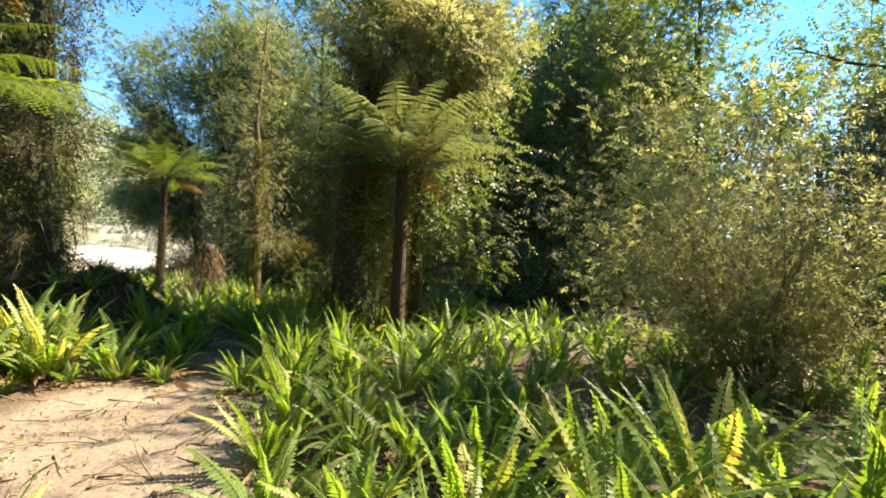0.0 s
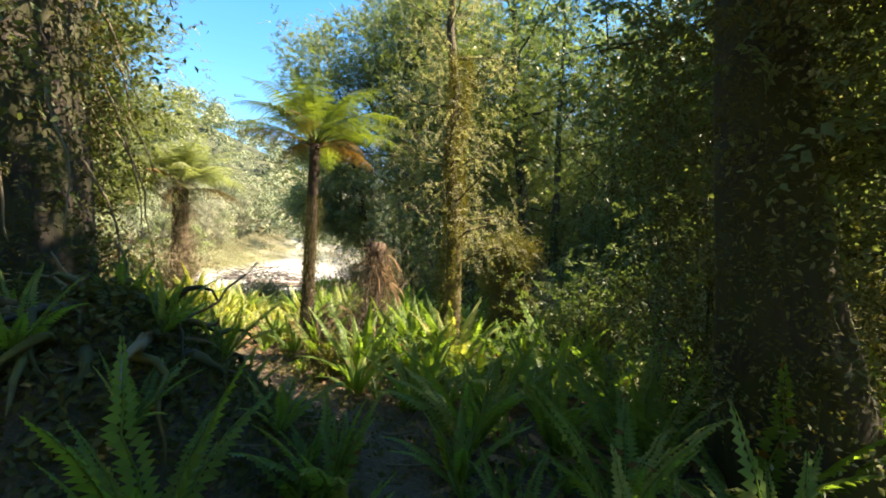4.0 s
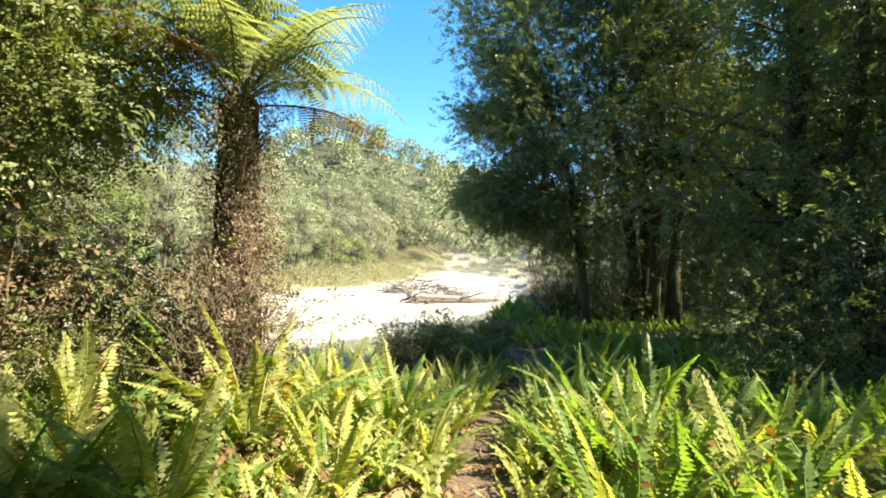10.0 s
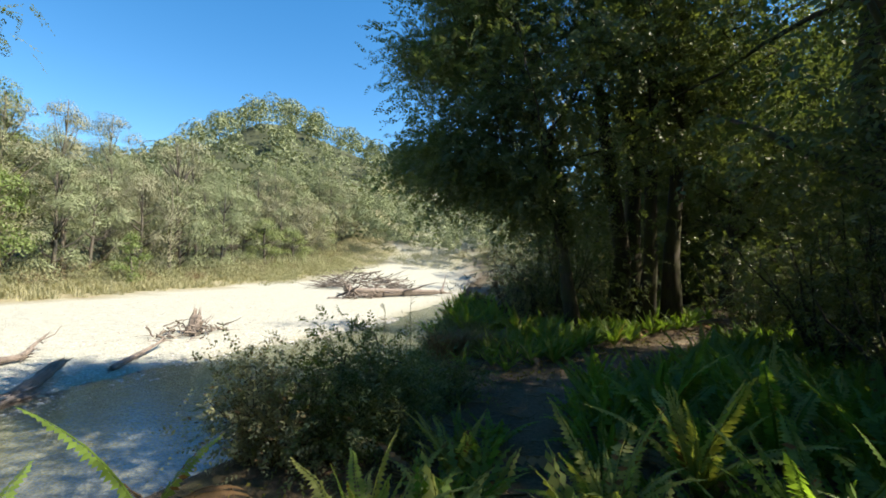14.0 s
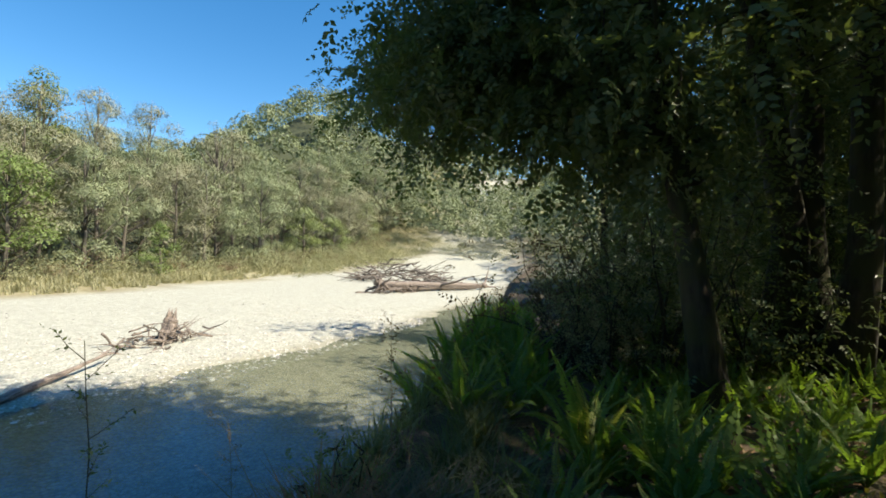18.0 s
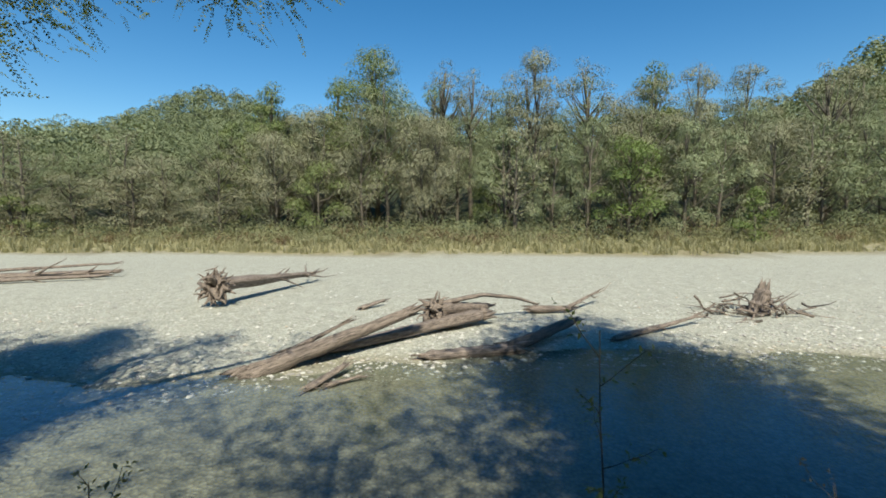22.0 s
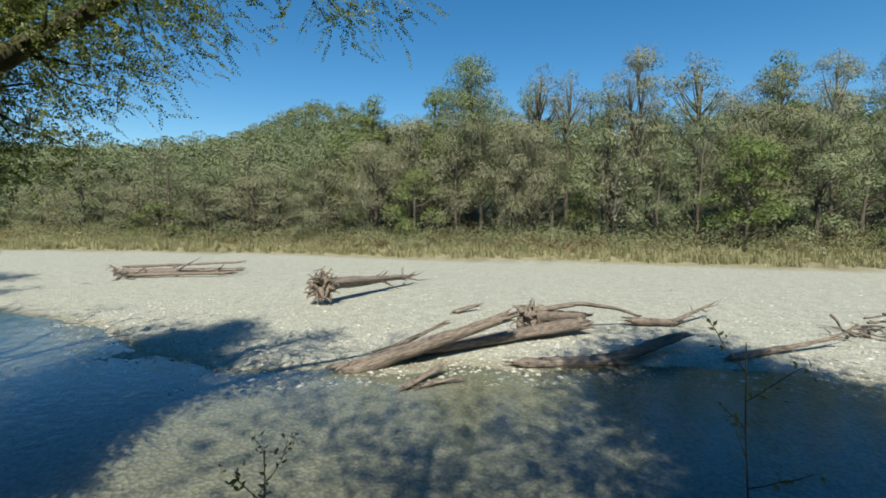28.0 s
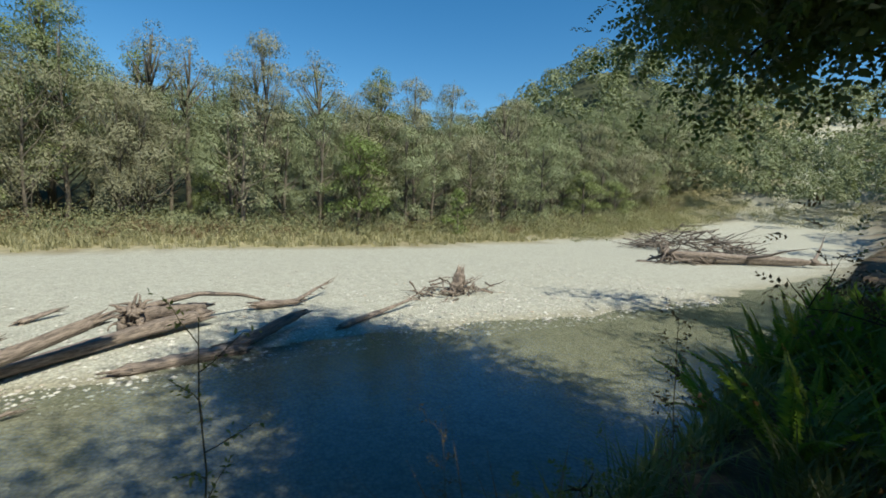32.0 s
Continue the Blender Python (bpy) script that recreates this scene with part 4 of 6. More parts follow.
SUNLIT = [(-5.2, 12.4, 2.0), (-3.2, 13.4, 1.6), (-0.8, 9.0, 1.4), (3, 0, 2.2), (7.2, -1.4, 1.6), (-4.8, 10.6, 2.4), (-6.3, 10.8, 1.6), (0.7, 9.0, 1.2), (-3.6, 13.0, 1.4), (5.1, 4.7, 1.2), (-4.6, 24.0, 1.6), (10.4, 1.9, 2.4), (5.4, 5.6, 1.6), (8.5, 9.0, 1.5), (-6.6, 16.5, 1.4), (-4.6, 9.0, 1.6)]


def shades(x, y, tall, wide):
    """Whether a tree there would stand between the sun and a place that lies in the sun."""
    h = Vector((SUN_TO.x, SUN_TO.y)).normalized()
    for a, b, r in SUNLIT:
        d = (x - a) * h.x + (y - b) * h.y
        off = abs(-(x - a) * h.y + (y - b) * h.x)
        if 0 < d < tall * 0.84 + 1 and off < r + wide * 0.75:
            return True
    return False


rg = rng_of(77)
spots = []
for _ in range(2600):
    x, y = rg.uniform(-5, 36), rg.uniform(-16, 52)
    if trail_gap(np.array(x), np.array(y)) < 4.4 or (x < 1 and y < 14) or x < np.interp(y, BROW_Y, BROW_X) + 6 or (y < 1 and x < 12) or (y < 9 and 3 < x < 14) or shades(x, y, 18, 4.2):
        continue
    if min([9] + [math.hypot(x - a, y - b) for a, b in spots]) < 2.9:
        continue
    spots.append((x, y))
spots.sort(key=lambda p: float(trail_gap(np.array(p[0]), np.array(p[1]))))
for i, (x, y) in enumerate(spots[:44]):
    near = i < 15
    copy_thing(CLOSE[i % 2] if near else KINDS[i % 4], pose(x, y, lay(x, y), 0, 0, rg.uniform(0, 360)) @ Matrix.Scale(rg.uniform(0.8, 1.12), 4))
slim = []
for _ in range(3000):
    x, y = rg.uniform(-3, 15), rg.uniform(10, 30)
    if len(slim) < 16 and trail_gap(np.array(x), np.array(y)) > 3.0 and not shades(x, y, 12, 2.4) and min([9] + [math.hypot(x - a, y - b) for a, b in slim + spots[:44]]) > 2.0:
        slim.append((x, y))
for i, (x, y) in enumerate(slim):
    copy_thing(CLOSE[i % 2], pose(x, y, lay(x, y), 0, 0, rg.uniform(0, 360)) @ Matrix.Diagonal((0.8, 0.8, rg.uniform(0.9, 1.15), 1)))
for i, (x, y) in enumerate(((-3, -4), (-3.6, 1.2), (0, -8), (9, -11), (-5, -8), (4, -13), (-9, -15), (-12, -26), (-5.5, -1.5))):
    copy_thing(CLOSE[i % 2] if x > -6 and y > -5 else KINDS[i % 4], pose(x, y, lay(x, y), 0, 0, 80 * i))
for i, (x, y, h, bare, sp, lf, per) in enumerate(((-1.5, 22.2, 14, 0.4, 3.4, 0.12, 125), (-0.6, 28.0, 15, 0.5, 4.0, 0.15, 110), (-2.2, 18.7, 14, 0.05, 2.4, 0.09, 110), (0.3, 19.5, 16.5, 0.45, 4.2, 0.13, 100))):
    tree("forest_tree", x, y, "tall forest tree with a high crown behind the bank", BARK, DARKLEAF, tree_arrays(rng_of(480 + i), h, 0.24, bare, sp, 15, 6, per // 9, lf, 0.6, puff=0.6, sides=8, twiggy=False, spray=9, twig_len=lf * 4), group="forest trees")
bs = []
for _ in range(4000):
    x, y = rg.uniform(-9, 30), rg.uniform(-4, 44)
    d = float(trail_gap(np.array(x), np.array(y)))
    if d < 3.4 or (x < -0.5 and 3 < y < 14.5 and x > -7) or x < np.interp(y, BROW_Y, BROW_X) + (2.6 if 11 < y < 21.5 else 0.4) or (x < 0 and y < 14 and d < 4.2) or (y < 9.5 and 2 < x < 15) or shades(x, y, 3.0, 1.2):
        continue
    if min([9] + [math.hypot(x - a, y - b) for a, b in bs]) < 1.9:
        continue
    bs.append((x, y))
bs.sort(key=lambda p: float(trail_gap(np.array(p[0]), np.array(p[1]))))
NIGH = [shrub(30 + 2 * i, 22 + i, lab, lm, shrub_arrays(rng_of(65 + i), h, 1.3, 9, 0.06, 4200, 0.24), group="forest understorey")
        for i, (h, lm, lab) in enumerate(((2.4, BROAD, "fine-leaved green shrub under the forest"), (2.0, PALE, "pale dry shrub under the forest")))]
for i, (x, y) in enumerate(bs[:116]):
    copy_thing(NIGH[i % 2] if i < 36 else BUSH[(0, 1, 3, 2, 1, 3)[i % 6]], pose(x, y, lay(x, y) - 0.05, 0, 0, rg.uniform(0, 360)) @ Matrix.Scale(rg.uniform(0.75, 1.2), 4))

shrub(10.4, 1.9, "tall pale-leaved shrub in full sun", PALE, shrub_arrays(rng_of(301), 4.4, 2.0, 34, 0.06, 62000, 0.26, 0.4), TWIG)
ms = thing("mossy_stump", pose(1.4, 11.2, lay(1.4, 11.2) - 0.1), "broken stump thickly overgrown with green and golden moss", "stump")
ml = [(0, 0, 0), (0.05, 0, 0.7), (-0.02, 0.04, 1.4), (0.06, 0.02, 2.05)]
part("trunk", mesh_of("trunk", *tube(ml, [0.36, 0.3, 0.3, 0.22], 16, rng_of(302), 0.12), BARK_MOSS), ms)
part("moss", mesh_of("moss", *join([clad(rng_of(3021), ml, 0.3, 14000, 0.05, fuzz=0.1), leaves(rng_of(3022), np.array([0.05, 0, 2.05]) + rng_of(3023).normal(0, 1, (5000, 3)) * np.array([0.24, 0.24, 0.13]), 0.05, 0.5, 0.4)]), MOSS), ms, label="shaggy golden-green moss")
shrub(2.75, 9.0, "dark rounded shrub fringed with golden moss", BROAD, shrub_arrays(rng_of(312), 1.9, 0.9, 14, 0.07, 8000, 0.2), BARK_MOSS)
shrub(2.3, 11.9, "dry pale twiggy shrub beside the mossy stump", PALE, shrub_arrays(rng_of(303), 1.9, 1.2, 14, 0.05, 2600, 0.16), TWIG)
shrub(-6.15, 10.62, "dry brown tangle round the tree fern's foot", TWIG, shrub_arrays(rng_of(313), 1.45, 0.28, 110, 0.035, 9000, 0.1, 0.3), TWIG)
dfs = shrub(-0.9, 8.7, "low tangle of dry brown twigs and dead fronds", TWIG, shrub_arrays(rng_of(304), 1.2, 0.55, 130, 0.025, 9000, 0.12, 0.25), TWIG, name="dead_tangle")
for i in range(44):
    rd = rng_of(3040 + i)
    part("dead_frond", CROWN_DRY[i % 2], dfs, pose(rd.normal(0, 0.22), rd.normal(0, 0.22), 0, 0, 0, rd.uniform(0, 360)) @ pose(0, 0.1, rd.uniform(0.3, 1.0), -55 + rd.normal(0, 20), rd.normal(0, 12), 0) @ Matrix.Scale(rd.uniform(0.4, 0.75), 4), "rust-brown dead frond hanging down")
old_fern = tree_fern(-0.9, 9.75, 1.95, 0.16, 1, 0.3, "short old tree fern shrouded in rust-brown dead fronds", (0.05, 0.1), 8, 0, 30, kinds=TREEF_OLD)
for i in range(26):
    rd = rng_of(3140 + i)
    part("dead_frond", CROWN_DRY[i % 2], old_fern, pose(0.05, 0.08, rd.uniform(1.2, 2.0), 0, 0, rd.uniform(0, 360)) @ pose(0, 0.12, 0, -58 + rd.normal(0, 14), rd.normal(0, 12), 0) @ Matrix.Scale(rd.uniform(0.5, 0.9), 4), "rust-brown dead frond hanging down")
part("fibre", mesh_of("fibre", *clad(rng_of(31), [(0, 0, 0.2), (0.03, 0.05, 1.1), (0.05, 0.1, 2.0)], 0.17, 11000, 0.022, fuzz=0.07), BROWN), old_fern, label="dry brown fibre")
tw_wood, tw_leaf = shrub_arrays(rng_of(3150), 1.95, 0.36, 110, 0.025, 7000, 0.1, 0.22)
part("twig_mantle", mesh_of("twig_mantle", *join([tw_wood, tw_leaf]), TWIG), old_fern, label="pale dry twigs shrouding the trunk")
shrub(-0.45, 7.65, "hummock of yellow-green moss beside the track", MOSS, shrub_arrays(rng_of(305), 0.55, 0.6, 20, 0.04, 5200, 0.1), BARK_MOSS, name="moss_hummock")
shrub(-7.15, 15.2, "low dark heathy shrub on the river bank", DARKLEAF, shrub_arrays(rng_of(306), 0.9, 0.6, 34, 0.042, 26000, 0.15, 0.6), BARK)
shrub(-7.55, 14.75, "low dark bushy heath on the river bank", SCRUB, shrub_arrays(rng_of(316), 0.85, 0.7, 26, 0.04, 16000, 0.14, 0.6), BARK)
shrub(-7.2, 16.7, "low leafy shrub on the river bank", DARKLEAF, shrub_arrays(rng_of(307), 0.7, 0.6, 20, 0.04, 9000, 0.11), BARK)
shrub(-8.9, 24.0, "dry brown-leaved bush on the shaded bank", BROWN, shrub_arrays(rng_of(314), 1.9, 0.9, 14, 0.06, 3800, 0.17), BARK)
shrub(-8.6, 19.3, "small dark bush at the lip of the bank", DARKLEAF, shrub_arrays(rng_of(308), 0.5, 0.25, 12, 0.03, 2600, 0.07), BARK)
for i, (x, y, h, w) in enumerate(((-8.0, 7.4, 2.2, 1.2), (-7.7, 9.8, 1.5, 0.9), (-7.9, 8.9, 1.6, 1.0), (-7.6, 5.4, 2.0, 1.2), (-6.4, 7.0, 1.6, 1.4), (-5.0, 5.6, 1.7, 1.4), (-7.4, 3.4, 2.6, 1.8))):
    shrub(x, y, "grey twiggy shrub beneath the riverside trees", (PALE, SCRUB)[i % 2], shrub_arrays(rng_of(320 + i), h, w, 14, 0.06, 4200, 0.2), TWIG)

sapling(-8.38, 17.97, 1.36 - lay(-8.38, 17.97), 0.13, 0.02, BARK, DARKLEAF, "thin dark leafy sapling standing on the bank", 1)
sapling(-9.0, 18.9, 1.3, 0.14, 0.02, TWIG, TWIG, "thin dry sapling standing on the bank", 2)
sapling(-6.05, 11.65, 1.95, 0.4, 0.045, TWIG, PALE, "thin sapling with sparse small leaves", 3)
sapling(-8.7, 19.9, 1.2, 0.16, 0.025, TWIG, BROWN, "dry twiggy sapling at the lip of the bank", 4)
sapling(-8.1, 16.9, 1.1, 0.14, 0.022, TWIG, PALE, "thin pale sapling on the river bank", 5)

HEDGE = [shrub(x, y, lab, lm, shrub_arrays(rng_of(340 + i), h, w, 20, 0.055, 15000, 0.27), TWIG, group="shrubs beneath the riverside trees")
         for i, (x, y, h, w, lm, lab) in enumerate(((-7.75, 10.7, 1.9, 0.8, SCRUB, "dense grey-green shrub on the river bank"), (-7.9, 8.4, 2.5, 1.2, BROWN, "dry brown-grey shrub on the river bank"), (-7.35, 10.8, 1.5, 0.7, BROAD, "dark green shrub behind the tree fern")))]
for i, (x, y, k) in enumerate(((-8.0, 10.2, 0.7), (-7.9, 9.5, 1.0), (-7.0, 6.9, 1.0), (-7.8, 7.8, 0.9), (-7.3, 6.2, 1.0), (-7.0, 4.4, 1.1), (-7.1, 9.9, 0.7), (-8.1, 7.0, 0.9), (-6.6, 5.2, 0.9), (-6.6, 3.0, 1.1), (-7.3, 8.4, 0.8), (-8.1, 8.7, 0.9))):
    copy_thing(HEDGE[(0, 1, 1, 0, 0, 1, 2, 0, 1, 0, 1, 1)[i]], pose(x, y, lay(x, y) - 0.05, 0, 0, 70 * i) @ Matrix.Scale(k, 4))
GLOOM = [shrub(x, y, "dark leafy undergrowth in the shade of the bank", DARKLEAF, shrub_arrays(rng_of(350 + i), h, w, 14, 0.065, 6500, 0.26), BARK, group="dark undergrowth on the bank")
         for i, (x, y, h, w) in enumerate(((-7.6, 23.9, 2.8, 1.2), (-6.6, 24.9, 2.2, 1.1)))]
for i, (x, y, k) in enumerate(((-8.6, 25.2, 1.0), (-9.4, 26.6, 0.8), (-9.8, 29.8, 0.7), (-3.0, 25.5, 1.2), (-2.6, 21.6, 1.1), (-2.2, 28.2, 1.2), (-7.4, 29.6, 1.2), (-2.4, 15.4, 0.8), (-2.2, 19.6, 1.0), (-0.2, 16.6, 1.45), (-1.2, 17.4, 1.2), (-1.6, 25.0, 1.3), (4.3, 7.0, 0.9))):
    copy_thing(GLOOM[i % 2], pose(x, y, lay(x, y) - 0.05, 0, 0, 70 * i) @ Matrix.Scale(k, 4))
copy_thing(CLOSE[1], pose(11.5, 14.5, lay(11.5, 14.5), 0, 0, 40) @ Matrix.Scale(0.88, 4))
for i, (x, y) in enumerate(((24, 6), (27, 1), (25, 12.5), (28, 17), (22.5, -4), (30, 8))):
    copy_thing(KINDS[i % 4], pose(x, y, lay(x, y), 0, 0, 55 * i) @ Matrix.Scale(0.62, 4))
copy_thing(CLOSE[1], pose(5.0, 8.1, lay(5.0, 8.1), 0, 0, 140) @ Matrix.Diagonal((0.62, 0.62, 0.85, 1)))
for i, (x, y) in enumerate(((2.0, 18.6), (4.6, 19.4))):
    copy_thing(CLOSE[i % 2], pose(x, y, lay(x, y), 0, 0, 75 * i) @ Matrix.Scale(0.95, 4))


def back_woods(name, rng, count, mat, label):
    """Dim forest some way off from the track: stacked leafy clumps over thin trunks."""
    pts, face, trunks, n = [], [], [], 0
    while n < count:
        x, y = rng.uniform(-12, 52), rng.uniform(-34, 66)
        d = float(trail_gap(np.array(x), np.array(y)))
        if d < 11 or d > 40 or x < np.interp(y, BROW_Y, BROW_X) + 4 or shades(x, y, 15, 2.0):
            continue
        n += 1
        h, z0 = rng.uniform(8, 15), lay(x, y)
        trunks.append(tube([(x, y, z0 - 0.2), (x + rng.normal(0, 0.3), y + rng.normal(0, 0.3), z0 + h * 0.5), (x + rng.normal(0, 0.5), y + rng.normal(0, 0.5), z0 + h * 0.9)], [0.2, 0.14, 0.04], 6))
        for z in np.arange(1.2, h, 1.5):
            o = rng.normal(0, 1, (95, 3))
            o /= np.linalg.norm(o, axis=1)[:, None]
            r = rng.uniform(1.2, 2.1)
            pts.append(np.array([x, y, z0 + z]) + rng.normal(0, 0.8, 3) * np.array([1, 1, 0.3]) + o * r * rng.uniform(0.5, 1.1, (95, 1)) * np.array([1, 1, 0.7]))
            face.append(o + np.array([0, 0, 0.5]))
    tagged(new(name, mesh_of(name, *leaves(rng, np.concatenate(pts), 0.3, 0.85, 0.3, 0.0, np.concatenate(face), 0.5, True), mat)), label, "forest", kind="stuff")
    tagged(new(name + "_trunks", mesh_of(name + "_trunks", *join(trunks), BARK)), "thin dark trunks of the forest behind the track", "forest", kind="stuff")


back_woods("back_forest", rng_of(360), 210, BEECH, "dim green forest behind the track")
back_woods("shaded_forest", rng_of(361), 150, SCRUB, "grey-green forest behind the track")

# ---- roots, moss and litter ----
def root_tangle():
    rng = rng_of(400)
    ob = thing("root_tangle", pose(-0.15, 4.15, lay(-0.15, 4.15) - 0.55), "upturned tangle of grey roots over a dark earth mound", "roots")
    for i in range(46):
        a = rng.uniform(0, 2 * math.pi)
        p = np.array([math.cos(a) * rng.uniform(0.1, 0.6), math.sin(a) * rng.uniform(0.1, 0.8), 0.0])
        p[2] = lay(p[0] - 0.15, p[1] + 4.15) - lay(-0.15, 4.15) + 0.57
        ln = bend(rng, p, np.array([math.cos(a) * 0.8, math.sin(a) * 0.8, rng.uniform(-0.1, 0.7)]), rng.uniform(0.35, 1.0), 8, -1.6, 0.3)
        part("root", mesh_of("root", *tube(ln, np.linspace(rng.uniform(0.015, 0.05), 0.005, 8), 6, rng, 0.1), (TWIG, BARK, BARK_MOSS)[i % 3]), ob)
    return ob


root_tangle()
rm = rng_of(415)
ma = rm.normal(0, 1, (9000, 2)) * np.array([0.75, 0.75]) + np.array([-0.1, 4.2])
tagged(new("mound_moss", mesh_of("mound_moss", *leaves(rm, np.column_stack([ma, height(ma[:, 0], ma[:, 1]) + 0.02 + np.abs(rm.normal(0, 0.05, len(ma)))]), 0.06, 0.55, 0.3), MOSS_DARK)), "dark moss and small plants over the root mound", "moss", kind="stuff")
sx = rng_of(410)
st = []
for _ in range(1500):
    k = sx.integers(0, len(TRAIL) - 1)
    u = sx.uniform(0, 1)
    x = TRAIL[k][0] * (1 - u) + TRAIL[k + 1][0] * u + sx.normal(0, 1.3)
    y = TRAIL[k][1] * (1 - u) + TRAIL[k + 1][1] * u + sx.normal(0, 1.3)
    st.append(tube(bend(sx, (x, y, lay(x, y) + 0.012), (sx.normal(), sx.normal(), 0.05), sx.uniform(0.1, 0.55), 4, 0, 0.12), np.linspace(0.008, 0.003, 4) * sx.uniform(0.6, 1.6), 3))
tagged(new("fallen_twigs", mesh_of("fallen_twigs", *join(st), TWIG)), "fallen grey twigs littering the forest floor", "twigs", kind="stuff")
lx = sx.uniform(-8, 9, 60000)
ly = sx.uniform(-5, 30, 60000)
keep = (trail_gap(lx, ly) < 3.2) & (lx > np.interp(ly, BROW_Y, BROW_X))
lx, ly = lx[keep], ly[keep]
tagged(new("leaf_litter", mesh_of("leaf_litter", *leaves(sx, np.stack([lx, ly, height(lx, ly) + 0.012], -1), 0.035, 0.45, 0.85), BROWN)), "brown dead leaves covering the forest floor", "leaf litter", kind="stuff")

nm = 26000
mk, mu = sx.integers(0, len(TRAIL) - 1, nm), sx.uniform(0, 1, nm)
tr = np.array(TRAIL)
mxy = tr[mk] * (1 - mu[:, None]) + tr[mk + 1] * mu[:, None] + sx.normal(0, 1.4, (nm, 2))
patch = wavy(mxy[:, 0], mxy[:, 1], 1.6, 3.0) + sx.normal(0, 0.25, nm)
mxy = mxy[(patch > 0.05) & (trail_gap(mxy[:, 0], mxy[:, 1]) > 0.25) & (mxy[:, 0] > np.interp(mxy[:, 1], BROW_Y, BROW_X))]
tagged(new("moss_cover", mesh_of("moss_cover", *leaves(sx, np.column_stack([mxy, height(mxy[:, 0], mxy[:, 1]) + 0.02 + np.abs(sx.normal(0, 0.025, len(mxy)))]), 0.05, 0.6, 0.35), MOSS)), "low moss and seedlings patching the forest floor", "moss", kind="stuff")


# ---- crown ferns ----
def fern_spots(seed, count, box, near, far, gap):
    rng, got = rng_of(seed), []
    for _ in range(count):
        x, y = rng.uniform(box[0], box[1]), rng.uniform(box[2], box[3])
        d = float(trail_gap(np.array(x), np.array(y)))
        if d < near or d > far or x < np.interp(y, BROW_Y, BROW_X) + 0.1 or math.hypot(x + 2.35, y - 4.5) < 1.2:
            continue
        if (x < -6.2 and 12.9 < y < 19.2) or (x < -7.0 and 18 < y < 20.8):
            continue
        if (x < 2.6 and 5.2 < y < 8.2 and d < 0.6) or (y > 18.5 and d < 0.85):
            continue
        if math.hypot((x + 0.2) / 1.3, (y - 4.2) / 1.5) < 1 or math.hypot(x - 2.4, y + 0.3) < 1.9 or (x < 3.4 and y < -0.5):
            continue
        if min([9] + [math.hypot(x - a, y - b) for a, b in got]) < gap:
            continue
        got.append((x, y))
    return got


NEAR = fern_spots(5, 7000, (-8, 9, -3.2, 28), 0.42, 3.0, 0.55)
for i, (x, y) in enumerate(NEAR[:330]):
    # Sunny stretches get more yellow fronds, which paints in part of the sunlight.
    bright = x < -4.2 and 9.5 < y < 15.5
    slim = 0.62 if y > 17.5 else 0.72 if trail_gap(np.array(x), np.array(y)) < 0.75 or (x < -4.9 and y > 12.8) else 1.0
    crown_fern(x, y, slim * (0.75 + 0.38 * ((i * 37) % 10) / 10), 11 + i % 4, "yellowing crown fern, also coloured brighter for the sun, with brown dead fronds" if bright else "bright green crown fern with upright pleated fronds", 3 if bright else 1 + (i % 3 == 0), i, gold=0.8 if bright else 0.5 if x < -1.6 and 10.8 < y < 12.6 else 0.12)
for i, (x, y, k) in enumerate(((1.05, 8.35, 1.2), (1.0, 1.5, 1.15), (1.7, 1.75, 0.5), (2.15, 1.75, 0.42), (0.2, 1.9, 1.2), (1.55, 2.5, 0.5), (6.6, -2.0, 1.0), (7.3, -1.6, 1.1), (6.9, -2.7, 0.9), (-7.2, 12.6, 0.8), (-7.6, 12.1, 0.8))):
    crown_fern(x, y, k, 18, "large sunlit crown fern with yellow-green fronds", 2, 900 + i, gold=0.45)
for i in range(10):
    a = i * 2.4
    x, y = -0.1 + (0.4 + 0.085 * i) * math.cos(a), 4.2 + (0.4 + 0.085 * i) * math.sin(a)
    crown_fern(x, y, 0.5 + 0.03 * (i % 5), 9, "small dark green fern growing on the root mound", 2, 870 + i, group="ferns on the root mound")
# The raised gold share brightens these ferns by colour, as sun would.
for i, (x, y, k) in enumerate(((-3.0, 11.7, 1.05), (-2.5, 11.8, 1.1), (-2.3, 11.2, 1.0), (-3.3, 12.3, 1.0), (-2.8, 12.8, 1.05), (-3.5, 13.0, 0.6), (-2.5, 12.2, 1.0), (-3.1, 13.5, 0.6), (-2.2, 13.0, 1.0), (-3.9, 12.9, 0.5), (-5.6, 12.2, 0.95), (-5.2, 11.6, 0.9), (-5.0, 9.6, 1.0), (-5.4, 9.0, 1.0), (-4.6, 9.0, 0.95))):
    crown_fern(x, y, k, 17, "tall bright green crown fern in full sun", 2, 930 + i, gold=0.42, group="sunlit crown ferns")
rbk = rng_of(95)
for i in range(42):
    y = rbk.uniform(20.8, 28.0)
    x = np.interp(y, BROW_Y, BROW_X) + rbk.uniform(-0.5, 1.4) + (0.9 if y < 21.5 else 0)
    crown_fern(x, y, rbk.uniform(0.6, 0.9), 12, "dark green crown fern on the shaded river bank", 1, 700 + i, group="crown ferns on the bank")

